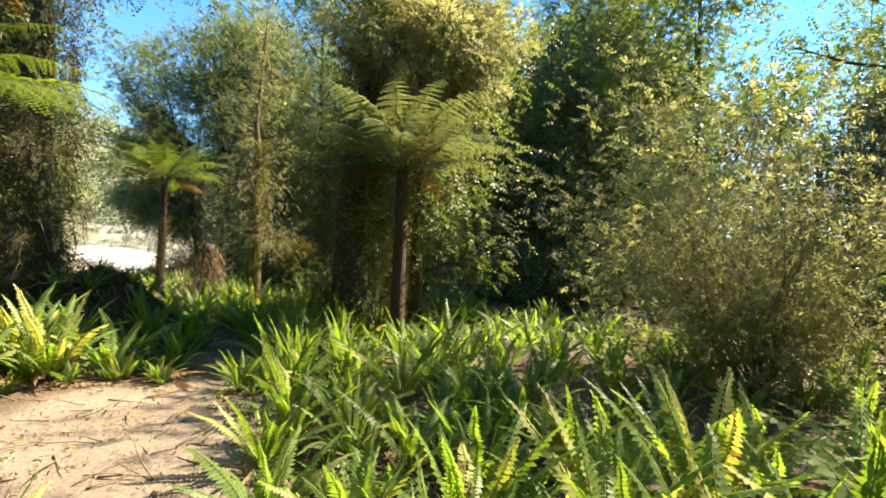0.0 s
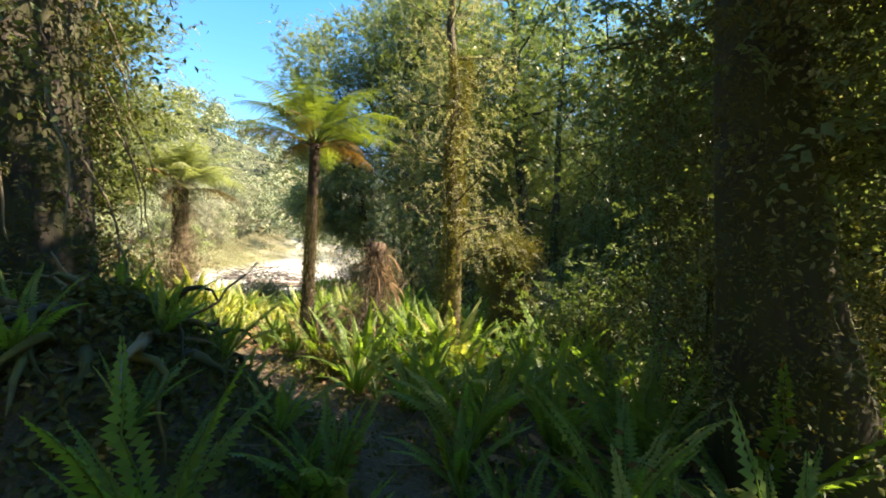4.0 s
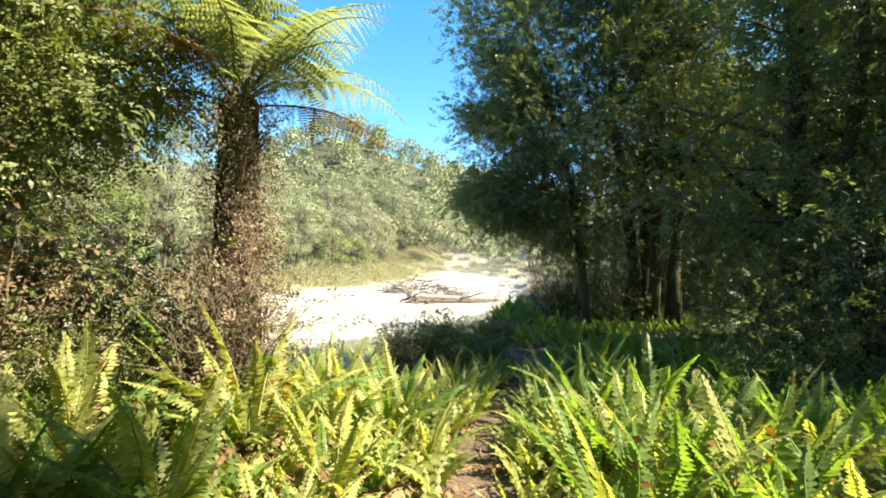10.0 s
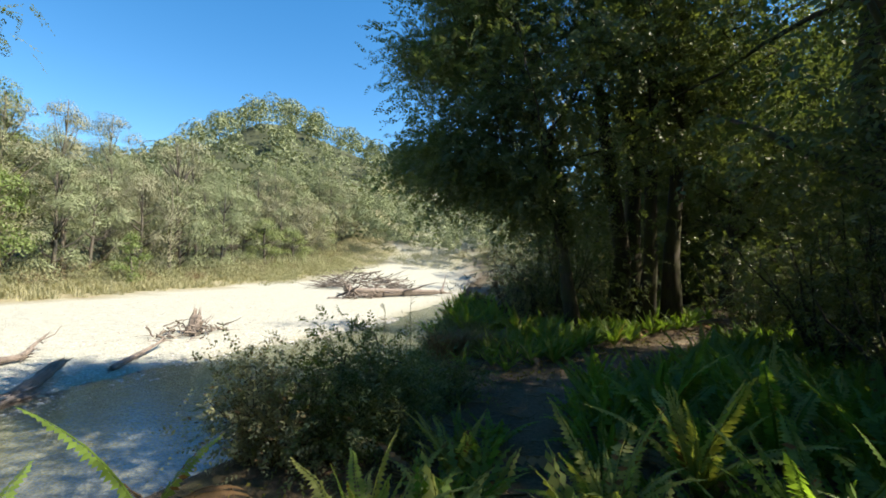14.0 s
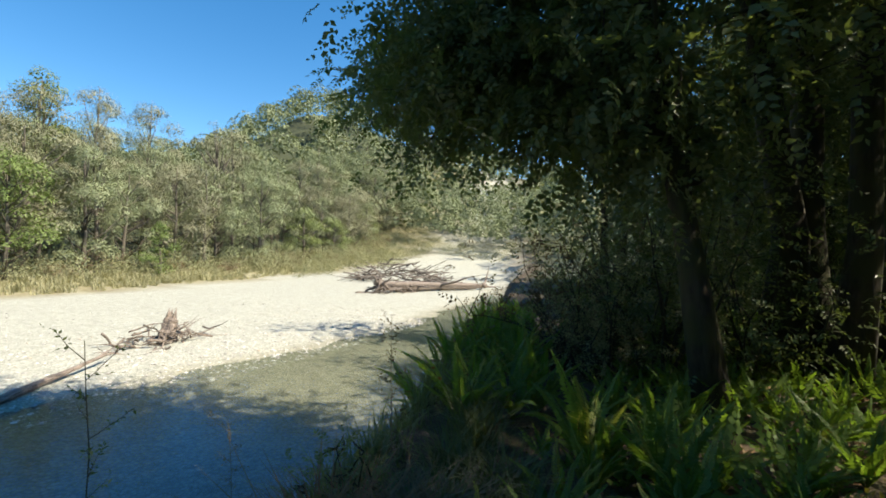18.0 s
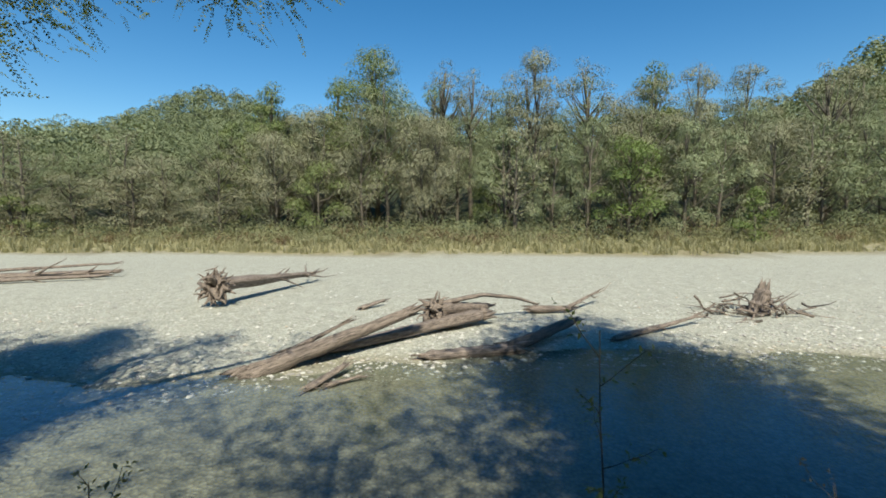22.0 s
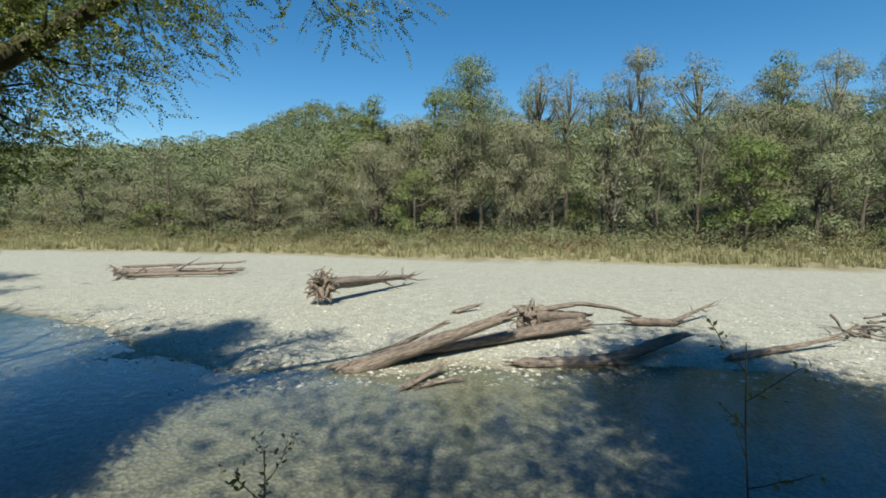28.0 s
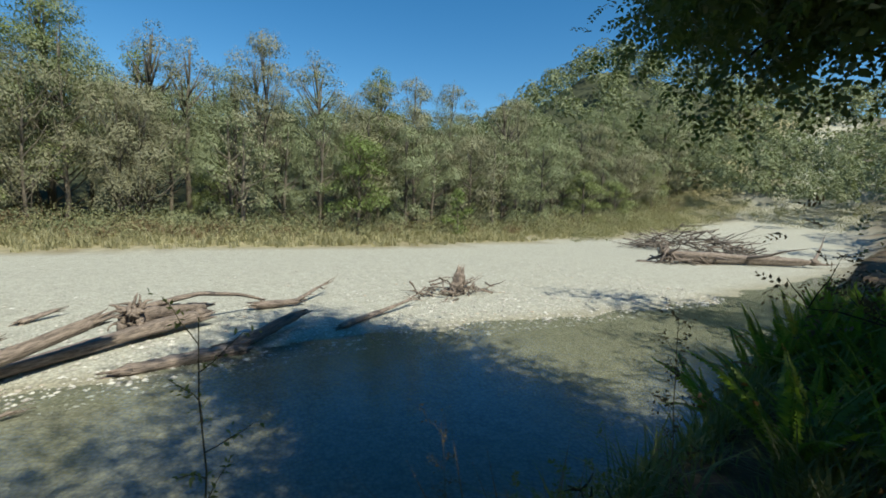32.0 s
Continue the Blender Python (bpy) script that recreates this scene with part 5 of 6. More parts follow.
for i, (x, y, k) in enumerate(((-7.5, 13.6, 0.9), (-6.6, 11.6, 0.8), (-5.3, 10.9, 0.7))):
    crown_fern(x, y, k, 2, "dead rust-orange fern drooping at the bank's lip", 11, 960 + i, group="dead ferns on the bank")
for i in range(12):
    crown_fern(-7.6 + 0.55 * (i % 3) + 0.1 * (i % 2), 19.3 + 0.42 * (i // 3), 0.5, 10, "small dark green fern at the lip of the bank", 1, 990 + i, group="crown ferns on the bank")
for i, (x, y, k) in enumerate(((-7.75, 18.55, 0.4), (-7.35, 18.75, 0.45), (-7.1, 19.05, 0.5), (-7.6, 19.15, 0.4), (-6.75, 18.95, 0.45), (-7.0, 18.45, 0.4), (-6.5, 19.3, 0.5))):
    crown_fern(x, y, k, 10, "small dark green fern at the lip of the bank", 1, 1010 + i, group="crown ferns on the bank")
light = [frond(rng_of(91 + i), 1.0, 0.10, e0, e1, 13, 0, 0.12, 0.45) for i, (e0, e1) in enumerate(((72, 38), (62, 8), (56, -10)))]
small = [frond(rng_of(96 + i), 1.0, 0.15, e0, e1, 9, 0, 0.08, 0.5) for i, (e0, e1) in enumerate(((64, 20), (48, 0), (70, 40)))]
lying = [frond(rng_of(99 + i), 1.0, 0.11, e0, e1, 11, 0, 0.1, 0.5, 0.3, 0.6) for i, (e0, e1) in enumerate(((24, -30), (12, -12)))]


def scatter_fronds(name, rng, shapes, spots, count, low, high, tilt, mat, label):
    """Many loose fronds standing or lying on the ground, as one sheet."""
    out = []
    for x, y in spots:
        turn, s0 = rng.uniform(0, 360), rng.uniform(low, high)
        for j in range(count):
            v, t = shapes[int(rng.integers(len(shapes)))]
            m = np.array(pose(x, y, lay(x, y) + 0.01, rng.normal(0, tilt), rng.normal(0, tilt), turn + j * 360 / count + rng.uniform(0, 40)) @ Matrix.Scale(s0 * rng.uniform(0.7, 1.1), 4))
            out.append((v @ m[:3, :3].T + m[:3, 3], t))
    tagged(new(name, mesh_of(name, *join(out), mat)), label, "ferns", kind="stuff")


gap_spots = fern_spots(7, 9000, (-8, 9, -3.4, 27), 0.3, 3.4, 0.36)
scatter_fronds("young_ferns", rng_of(97), small, gap_spots[:620], 7, 0.22, 0.5, 8, FERN, "low young ferns filling the forest floor")
scatter_fronds("dead_fern_fronds", rng_of(98), lying, fern_spots(8, 6000, (-8, 9, -3.4, 27), 0.35, 3.2, 0.42)[:440], 2, 0.45, 0.85, 5, FERN_DEAD, "brown dead fern fronds lying among the ferns")
sunny = [(x, y) for x, y in fern_spots(9, 5000, (-7.6, -2.6, 8.2, 15), 0.25, 3.2, 0.3)]
# Yellow colour adds to the sunlit look of this patch.
scatter_fronds("yellow_ferns", rng_of(106), small, sunny[:260], 7, 0.35, 0.62, 8, FERN_YELLOW, "yellowing young ferns, also coloured brighter for the sun")
scatter_fronds("dry_bracken", rng_of(107), lying, sunny[40:230], 3, 0.4, 0.8, 9, FERN_DEAD, "dry rust-brown fronds among sunlit ferns")
scatter_fronds("shade_ferns", rng_of(108), small, fern_spots(10, 7000, (-8, 0, 13.5, 28), 0.3, 3.6, 0.36)[:300], 7, 0.3, 0.6, 8, FERN, "low green ferns in the shade along the bank")
pieces = []
rb = rng_of(92)
for x, y in fern_spots(6, 9000, (-8, 15, -4, 32), 3.0, 9, 0.62)[:400]:
    s0 = rb.uniform(0.7, 1.1)
    for j in range(9):
        v, t = light[int(rb.integers(3))]
        m = np.array(pose(x, y, lay(x, y), rb.normal(0, 8), rb.normal(0, 8), j * 40 + rb.uniform(0, 40)) @ Matrix.Scale(s0 * rb.uniform(0.7, 1.1), 4))
        pieces.append((v @ m[:3, :3].T + m[:3, 3], t))
tagged(new("fern_bed", mesh_of("fern_bed", *join(pieces), FERN)), "dense bed of green crown ferns on the forest floor", "ferns", kind="stuff")


def tussock(x, y, n, tall, mat, label, name="grass_tuft", width=0.006, z=None, spread=0.8):
    rng = rng_of(int(abs(x * 100 + y * 7)))
    ob = thing(name, pose(x, y, (lay(x, y) if z is None else z) - 0.02), label, "grass")
    at = rng.normal(0, 0.09, (n, 3)) * np.array([1, 1, 0])
    if n <= 60:
        for p in at:
            part("blade", mesh_of("blade", *blades(rng, p[None], tall, width, spread), mat), ob)
    else:
        part("tuft", mesh_of("tuft", *blades(rng, at, tall, width, spread), mat), ob)
    return ob


tussock(-8.15, 19.3, 300, 0.36, FERN_DEAD, "tuft of dead brown grass at the lip of the bank", spread=1.4)
tussock(-7.95, 19.55, 260, 0.34, TWIG, "heap of dry straw-coloured grass on the bank", spread=1.6)
tussock(-8.35, 18.95, 350, 0.5, FERN_DEAD, "dead brown grass hanging over the bank", spread=1.6)
tussock(-8.15, 19.35, 220, 0.4, TWIG, "tuft of dry grass at the lip of the bank", spread=1.3)
for x, y, k in ((-8.05, 19.55, 0.36), (-8.3, 20.1, 0.4), (-7.9, 20.05, 0.4), (-8.45, 20.6, 0.45), (-7.75, 19.3, 0.34), (-8.7, 21.1, 0.45), (-8.2, 19.2, 0.3), (-7.5, 19.7, 0.36)):
    tussock(x, y, 240, k, DARKLEAF, "tuft of dark green sedge at the lip of the bank", spread=1.3, width=0.007)
tussock(-8.4, 17.2, 140, 0.5, GRASS, "tuft of thin green grass on the bank")

sg = rng_of(545)
gy = np.repeat(sg.uniform(17.0, 31.0, 560), 16)
gx = np.interp(gy, BROW_Y, BROW_X) + np.repeat(sg.uniform(-1.15, 0.25, 560), 16) + sg.normal(0, 0.07, len(gy))
gy = gy + sg.normal(0, 0.07, len(gy))
tagged(new("bank_sedge", mesh_of("bank_sedge", *blades(sg, np.stack([gx, gy, height(gx, gy) - 0.02], -1), np.repeat(sg.uniform(0.2, 0.5, 560), 16), 0.008, 1.2), DARKLEAF)), "dark green sedge hanging down the river bank", "sedge", kind="stuff")
hy = sg.uniform(12.5, 31.0, 420)
hx = np.interp(hy, BROW_Y, BROW_X) + sg.uniform(-1.25, 0.2, 420)
tagged(new("bank_roots", mesh_of("bank_roots", *join([tube(bend(sg, (x, y, lay(x, y) + 0.03), (-0.7, sg.normal(0, 0.5), -0.5), sg.uniform(0.15, 0.5), 4, -0.5, 0.3), [0.008, 0.007, 0.005, 0.002], 4) for x, y in zip(hx, hy)]), BARK)), "thin dark roots hanging from the earth bank", "roots", kind="stuff")


def flax_stalk():
    """A dry flower stalk with hanging seed pods and a few strap leaves."""
    rng = rng_of(540)
    x, y = -7.35, 15.85
    ob = thing("flax", pose(x, y, lay(x, y) - 0.02), "flax with a dry stalk of pale seed pods and strap leaves", "flax")
    z = 0.9 - lay(x, y)
    line = np.array([(0, 0, 0), (-0.03, 0.02, z * 0.55), (-0.16, 0.05, z * 0.94), (-0.29, 0.08, z), (-0.41, 0.1, z + 0.02), (-0.53, 0.14, z + 0.05)])
    part("stalk", mesh_of("stalk", *tube(line, [0.012, 0.01, 0.009, 0.008, 0.006, 0.004], 7), TWIG), ob, label="dry brown flower stalk")
    for i in range(14):
        q = 2.0 + 3.0 * i / 13
        p = np.array([np.interp(q, range(6), line[:, c]) for c in range(3)])
        d = np.array([rng.normal(-0.2, 0.25), rng.normal(0, 0.3), -1.0])
        part("seed_pod", mesh_of("seed_pod", *tube([p, p + d * 0.018, p + d * 0.036, p + d * 0.055], [0.002, 0.008, 0.011, 0.003], 6, rng, 0.1), GRASS), ob, label="pale split seed pod")
    for i in range(6):
        part("leaf", mesh_of("leaf", *blades(rng, np.array([[rng.normal(0, 0.03), rng.normal(0, 0.03), 0]]), 1.15, 0.02, 0.9), FRESH), ob)


flax_stalk()


# ---- driftwood ----
def log(name, a, b, ra, rb_, label, mat=DRIFT, seed=0, sticks=0, roots=0, root_len=0.6, group="driftwood on the gravel bar", wob=0.03, splinters=7, flat=0.8, stub=0.34, via=()):
    """A weathered trunk from a to b, with its grain along its length, split ends, broken limbs and roots."""
    rng = rng_of(seed + 600)
    a, b = np.array(a, float), np.array(b, float)
    ln = float(np.linalg.norm(b - a))
    ob = thing(name, Matrix.Translation(a) @ Vector(b - a).to_track_quat("X", "Z").to_matrix().to_4x4(), label, "driftwood", group)
    n = 14
    k = np.linspace(0, 1, n)
    line = np.stack([k * ln, np.cumsum(rng.normal(0, wob * ln / n, n)), np.cumsum(rng.normal(0, wob * 0.6 * ln / n, n))], 1)
    if via:
        line[:, 2] += np.interp(k, [0] + [q for q, _ in via] + [1], [0] + [h for _, h in via] + [0])
    rad = (ra + (rb_ - ra) * k) * rng.uniform(0.92, 1.08, n) * np.interp(k, [0, 0.05, 0.95, 1], [0.7, 1, 1, 0.5])
    v, t = tube(line, rad, 18, rng, 0.15)
    v[:, 2] *= flat
    part("stem", mesh_of("stem", v, t, mat), ob)
    for i in range(splinters):
        for end, d in ((0, -1), (n - 1, 1)):
            th = rng.uniform(0, 6.28)
            r = rad[min(max(end, 1), n - 2)] * 0.65
            p = line[end] - np.array([d * 0.25, 0, 0]) + np.array([0, math.cos(th) * r, math.sin(th) * r * flat])
            part("splinter", mesh_of("splinter", *tube(bend(rng, p, (d, rng.normal(0, 0.1), rng.normal(0, 0.1)), rng.uniform(0.3, 0.55) + ra * 0.5, 4, 0, 0.05), np.array([r * 0.5, r * 0.42, r * 0.25, 0.006]), 6, rng, 0.15), mat), ob)
    for i in range(sticks):
        p = line[int(rng.integers(n // 3, n))]
        d = np.array([1.0, rng.normal(0, 0.5), rng.normal(0.1, 0.22)])
        part("branch", mesh_of("branch", *tube(bend(rng, p, d, ln * rng.uniform(0.15, 0.42), 8, 0.05, 0.14), np.linspace(rb_ * 0.5 + 0.012, 0.006, 8), 7, rng, 0.1), mat), ob)
    if roots:
        for i in range(roots):
            th = rng.uniform(0, 6.28)
            d = np.array([rng.normal(-0.1, 0.35), math.cos(th), math.sin(th)])
            q = rng.uniform(0.3, 1.0)
            part("root", mesh_of("root", *tube(bend(rng, (rng.normal(0, ra * 0.3), math.cos(th) * ra * 0.5, math.sin(th) * ra * 0.5), d, root_len * rng.uniform(0.4, 1.0), 8, -1.1, 0.42), np.linspace(ra * stub * q, 0.012, 8) * np.interp(np.arange(8), [0, 4, 7], [1, 0.9, 1]), 7, rng, 0.14), mat), ob)
    return ob


log("driftwood_log", (-17.3, 11.1, -2.3), (-20.3, 14.75, -1.08), 0.28, 0.16, "large split grey driftwood log propped at an angle", seed=1, splinters=11)
log("driftwood_log", (-18.3, 11.75, -1.95), (-19.6, 13.1, -1.3), 0.13, 0.06, "split slab of grey driftwood on a larger log", seed=14, flat=0.5)
log("driftwood_log", (-18.9, 12.4, -2.05), (-23.2, 16.7, -1.72), 0.15, 0.26, "long grey driftwood log lying on the gravel", seed=2, splinters=11)
log("driftwood_root", (-22.3, 15.0, -1.5), (-24.4, 16.6, -1.75), 0.36, 0.22, "uprooted grey driftwood stump with tangled roots", seed=3, roots=46, root_len=0.62, stub=0.55)
log("driftwood_log", (-22.6, 15.2, -1.3), (-25.4, 18.5, -1.75), 0.1, 0.05, "arched bleached driftwood branch", seed=17, via=[(0.4, 0.42), (0.75, 0.3)], splinters=3)
log("driftwood_log", (-25.2, 18.2, -1.92), (-25.7, 19.8, -1.92), 0.17, 0.13, "short grey driftwood log on the gravel", seed=18)
log("driftwood_log", (-25.6, 19.6, -1.93), (-27.8, 21.2, -1.5), 0.1, 0.04, "splintered driftwood branch on the gravel", seed=10, sticks=3)
log("driftwood_log", (-19.3, 15.3, -2.18), (-20.5, 17.9, -2.12), 0.19, 0.2, "half-sunken pale driftwood log at the water's edge", seed=4, splinters=9)
log("driftwood_log", (-20.3, 17.5, -2.1), (-22.6, 19.6, -1.72), 0.2, 0.13, "dark water-stained driftwood log jutting from the shallows", DRIFT_DARK, 15)
log("driftwood_log", (-16.8, 13.15, -2.24), (-17.9, 13.65, -2.0), 0.1, 0.07, "short loose driftwood billet in the shallows", seed=12, flat=0.55)
log("driftwood_log", (-17.1, 13.5, -2.24), (-17.6, 14.15, -2.16), 0.07, 0.03, "thin driftwood stick in the shallows", seed=19)
log("driftwood_log", (-24.7, 11.6, -2.0), (-25.6, 12.3, -1.8), 0.12, 0.06, "short driftwood piece on the gravel", seed=13)
log("driftwood_root", (-24.2, 5.6, -1.15), (-31.0, 6.6, -1.45), 0.34, 0.12, "uprooted driftwood tree with a broad root plate", seed=5, roots=80, root_len=1.0, sticks=9, stub=0.5)
log("driftwood_log", (-27.6, -12.6, -1.75), (-31.3, -6.0, -1.6), 0.24, 0.14, "long grey driftwood trunks stranded on the gravel", seed=6, sticks=4, roots=12, root_len=0.9)
log("driftwood_log", (-27.3, -10.9, -1.85), (-30.4, -5.8, -1.8), 0.16, 0.1, "thin grey driftwood trunk stranded on the gravel", seed=7, sticks=2)
log("driftwood_log", (-28.3, -12.9, -1.5), (-32.0, -6.6, -1.35), 0.13, 0.08, "thin bleached driftwood trunk on the stranded heap", seed=20)
log("driftwood_root", (-27.0, 27.0, -1.95), (-27.1, 27.25, -1.15), 0.34, 0.26, "broken driftwood stump standing among loose sticks", seed=8, roots=22, root_len=0.9)
log("driftwood_log", (-35.6, 49.8, -1.3), (-31.0, 61.5, -1.6), 0.6, 0.35, "huge grey driftwood log with a splayed root end", seed=9, roots=24, root_len=2.2, sticks=5)
log("driftwood_log", (-21.9, 20.7, -2.1), (-24.3, 23.9, -1.8), 0.13, 0.05, "slender bleached driftwood branch", seed=11, sticks=4)


def brush_pile(x, y, along, long, deep, tall, count, thick, label, seed):
    """A heap of loose grey branches."""
    rng = rng_of(seed)
    ob = thing("brush_pile", pose(x, y, lay(x, y) - 0.05, 0, 0, along), label, "driftwood")
    for i in range(count):
        u, v = rng.uniform(-0.5, 0.5), rng.uniform(-0.5, 0.5)
        z = tall * max(0.04, 1 - 4 * u * u) * max(0.1, 1 - 2.5 * v * v) * rng.uniform(0.1, 0.9)
        d = np.array([rng.choice((-1, 1)) * rng.uniform(0.5, 1.2), rng.normal(0, 0.6), rng.normal(-0.12, 0.2)])
        ln = long * rng.uniform(0.2, 0.45)
        p = np.array([u * long, v * deep, z]) - d / np.linalg.norm(d) * ln * 0.4
        path = bend(rng, p, d, ln, 7, 0, 0.13)
        path[:, 2] = np.maximum(path[:, 2], 0.03)
        part("branch", mesh_of("branch", *tube(path, np.linspace(thick * rng.uniform(0.5, 1.2), 0.008, 7), 6, rng, 0.1), DRIFT if i % 4 else DRIFT_DARK), ob)


brush_pile(-43.5, 62.0, 12, 13.0, 5.5, 3.2, 170, 0.08, "mound of grey driftwood branches washed up by the river", 520)
brush_pile(-26.9, 26.8, -60, 4.6, 2.0, 0.8, 56, 0.05, "heap of loose driftwood sticks round a stump", 521)
brush_pile(-35.2, 51.0, 70, 5.5, 2.2, 1.0, 40, 0.07, "loose driftwood branches against the huge log", 522)
brush_pile(-27.8, -11.6, 40, 3.5, 1.6, 0.8, 30, 0.05, "loose driftwood sticks caught on a stranded trunk", 523)

# pebbles
rp = rng_of(140)
py = rp.uniform(-2, 40, 9000)
px = np.interp(py, EDGE_Y, EDGE_X) + 1.5 - rp.exponential(4.5, 9000)
pz = height(px, py)
ico = np.array([(0, 0, 1), (0.9, 0, 0.1), (0.28, 0.85, 0.0), (-0.73, 0.53, 0.1), (-0.73, -0.53, 0), (0.28, -0.85, 0.1), (0, 0, -1)], float)
icot = np.array([(0, 1, 2), (0, 2, 3), (0, 3, 4), (0, 4, 5), (0, 5, 1), (6, 2, 1), (6, 3, 2), (6, 4, 3), (6, 5, 4), (6, 1, 5)])
sz = (0.02 + rp.exponential(0.022, 9000)).clip(0.02, 0.09)
ang = rp.uniform(0, 6.28, 9000)
loc = ico[None] * np.stack([sz * rp.uniform(0.8, 1.6, 9000), sz, sz * rp.uniform(0.3, 0.6, 9000)], -1)[:, None]
rot = np.stack([loc[..., 0] * np.cos(ang)[:, None] - loc[..., 1] * np.sin(ang)[:, None], loc[..., 0] * np.sin(ang)[:, None] + loc[..., 1] * np.cos(ang)[:, None], loc[..., 2]], -1)
pv = rot + np.stack([px, py, pz + sz * 0.1], -1)[:, None]
tagged(new("pebbles", mesh_of("pebbles", pv.reshape(-1, 3), (icot[None] + np.arange(9000)[:, None, None] * 7).reshape(-1, 3), STONE, False)), "pale grey river pebbles strewn over the gravel bar", "pebbles", kind="stuff")


# ---- far bank ----
def dome_arrays(rng, tall, wide, low, clumps, per, leaf, r0=0.26, point=0.0, thin=1.0):
    """A forest tree of cushion-like leaf masses on rising limbs. point: 0 a dome, 1 a cone."""
    k = np.linspace(0, 1, 7)
    line = np.stack([np.cumsum(rng.normal(0, 0.02, 7)) * tall * 0.4, np.cumsum(rng.normal(0, 0.02, 7)) * tall * 0.4, tall * 0.92 * k], 1)
    line[0] = (0, 0, -0.5)
    wood, pts, face = [tube(line, r0 * (1.05 - 0.85 * k), 6)], [], []
    for i in range(clumps):
        q = low + (1 - low) * ((i + rng.uniform(0, 1)) / clumps) ** 0.9
        f = (q - low) / (1 - low)
        dome = math.sqrt(max(0.02, 1 - (1.6 * f - 0.6) ** 2)) if f > 0.375 else 0.8 + 0.5 * f
        reach = wide * (dome * (1 - point) + (1.05 - f) * point) * math.sqrt(rng.uniform(0.15, 1.0))
        a = i * 2.4 + rng.normal(0, 0.5)
        mid = np.array([np.interp(q * 0.96, k, line[:, c]) for c in range(3)])
        c = mid + np.array([math.cos(a) * reach, math.sin(a) * reach, rng.normal(0, 0.03) * tall])
        root = np.array([np.interp(max(0.05, q - 0.16 - 0.1 * reach / wide), k, line[:, m]) for m in range(3)])
        bow = (root + c) / 2 + np.array([0, 0, -0.12 * reach])
        wood.append(tube([root, bow, c], [r0 * 0.4, r0 * 0.25, 0.03], 4))
        r = wide * rng.uniform(0.26, 0.5) * (1 - 0.4 * point * f)
        n = int(per * (r / (wide * 0.36)) ** 2 * thin)
        o = rng.normal(0, 1, (n, 3))
        o /= np.linalg.norm(o, axis=1)[:, None]
        o[:, 2] = np.where(rng.uniform(0, 1, n) < 0.86, np.abs(o[:, 2]), o[:, 2] * 0.4)
        lump = 1 + 0.22 * np.sin(o[:, 0] * 7 + i) * np.sin(o[:, 1] * 6 + 2 * i)
        pts.append(c + o * (r * lump * rng.uniform(0.72, 1.08, n))[:, None] * np.array([1, 1, 0.82 + 0.2 * point]))
        face.append(o + np.array([0, 0, 0.45]))
    return join(wood), leaves(rng, np.concatenate(pts), leaf, 0.85, 0.3, 0.0, np.concatenate(face), 0.88, True)


FAR = []
for i, (h, sp, low) in enumerate(((17, 4.4, 0.3), (14, 4.8, 0.2), (20, 4.4, 0.42), (12, 3.8, 0.1), (9, 3.6, 0.06), (16, 5.2, 0.32), (21, 4.0, 0.5), (18, 4.8, 0.4))):
    FAR.append((dome_arrays(rng_of(160 + i), h, sp, low, (22, 22, 20, 20, 18, 26, 17, 22)[i], 440, 0.15), (BEECH, BEECH_B, BEECH, BEECH, CONIF, BEECH_B, BEECH_B, BEECH)[i]))
FAR_OB = [tree("forest_tree", -78, 58 - 11 * i, "grey-green forest tree on the far bank", BARK_FAR, mt, arr, group="trees on the far bank") for i, (arr, mt) in enumerate(FAR)]
rf = rng_of(180)
for row in range(4):
    for y in np.arange(-92, 128, (5.6, 6.2, 6.8, 7.6)[row]):
        y = y + rf.uniform(-2.2, 2.2)
        x = np.interp(y, BAR_Y, BAR_X) - (14.5, 19.5, 26, 33)[row] + rf.uniform(-2.2, 2.2)
        k = int((3, 4, 1, 3, 1)[rf.integers(5)]) if row == 0 else int(rf.integers(8)) if row == 1 else int((0, 2, 5, 6, 7)[rf.integers(5)])
        low = np.interp(y, [-45, -18, 0, 40, 80], [0.7, 0.95, 1.28, 1.26, 1.14])
        copy_thing(FAR_OB[k], pose(x, y, lay(x, y) - 0.3, 0, 0, rf.uniform(0, 360)) @ Matrix.Diagonal((*([rf.uniform(0.8, 1.12)] * 2), rf.uniform(0.8, 1.06) * low, 1)))
CON_OB = [tree("conifer", (-74, -72)[i], (-3.2, -18)[i], "tall billowing conifer rising over the far forest", BARK_FAR, CONIF, dome_arrays(rng_of(170 + i), (28.5, 22.5)[i], (7.6, 4.6)[i], 0.2, (56, 36)[i], (420, 300)[i], 0.24, 0.36, 0.55), group="conifers on the far bank") for i in range(2)]
for x, y, turn, k in ((-79, -11, 50, 1.05), (-80.5, 37, 200, 1.12), (-88, -31, 160, 0.9), (-66, -21, 300, 0.72), (-84, 4, 20, 1.0)):
    copy_thing(CON_OB[1], pose(x, y, lay(x, y), 0, 0, turn) @ Matrix.Scale(k, 4))
tree("forest_tree", -64.5, 30.3, "fresh green tree standing out of the grey forest", BARK_FAR, FRESH, dome_arrays(rng_of(190), 13.0, 4.0, 0.2, 36, 170, 0.2))
tree("forest_tree", -62.5, 43.0, "small conical light green tree at the forest's foot", BARK_FAR, FRESH, dome_arrays(rng_of(192), 7.0, 2.3, 0.1, 26, 120, 0.18, 0.14, 0.8))
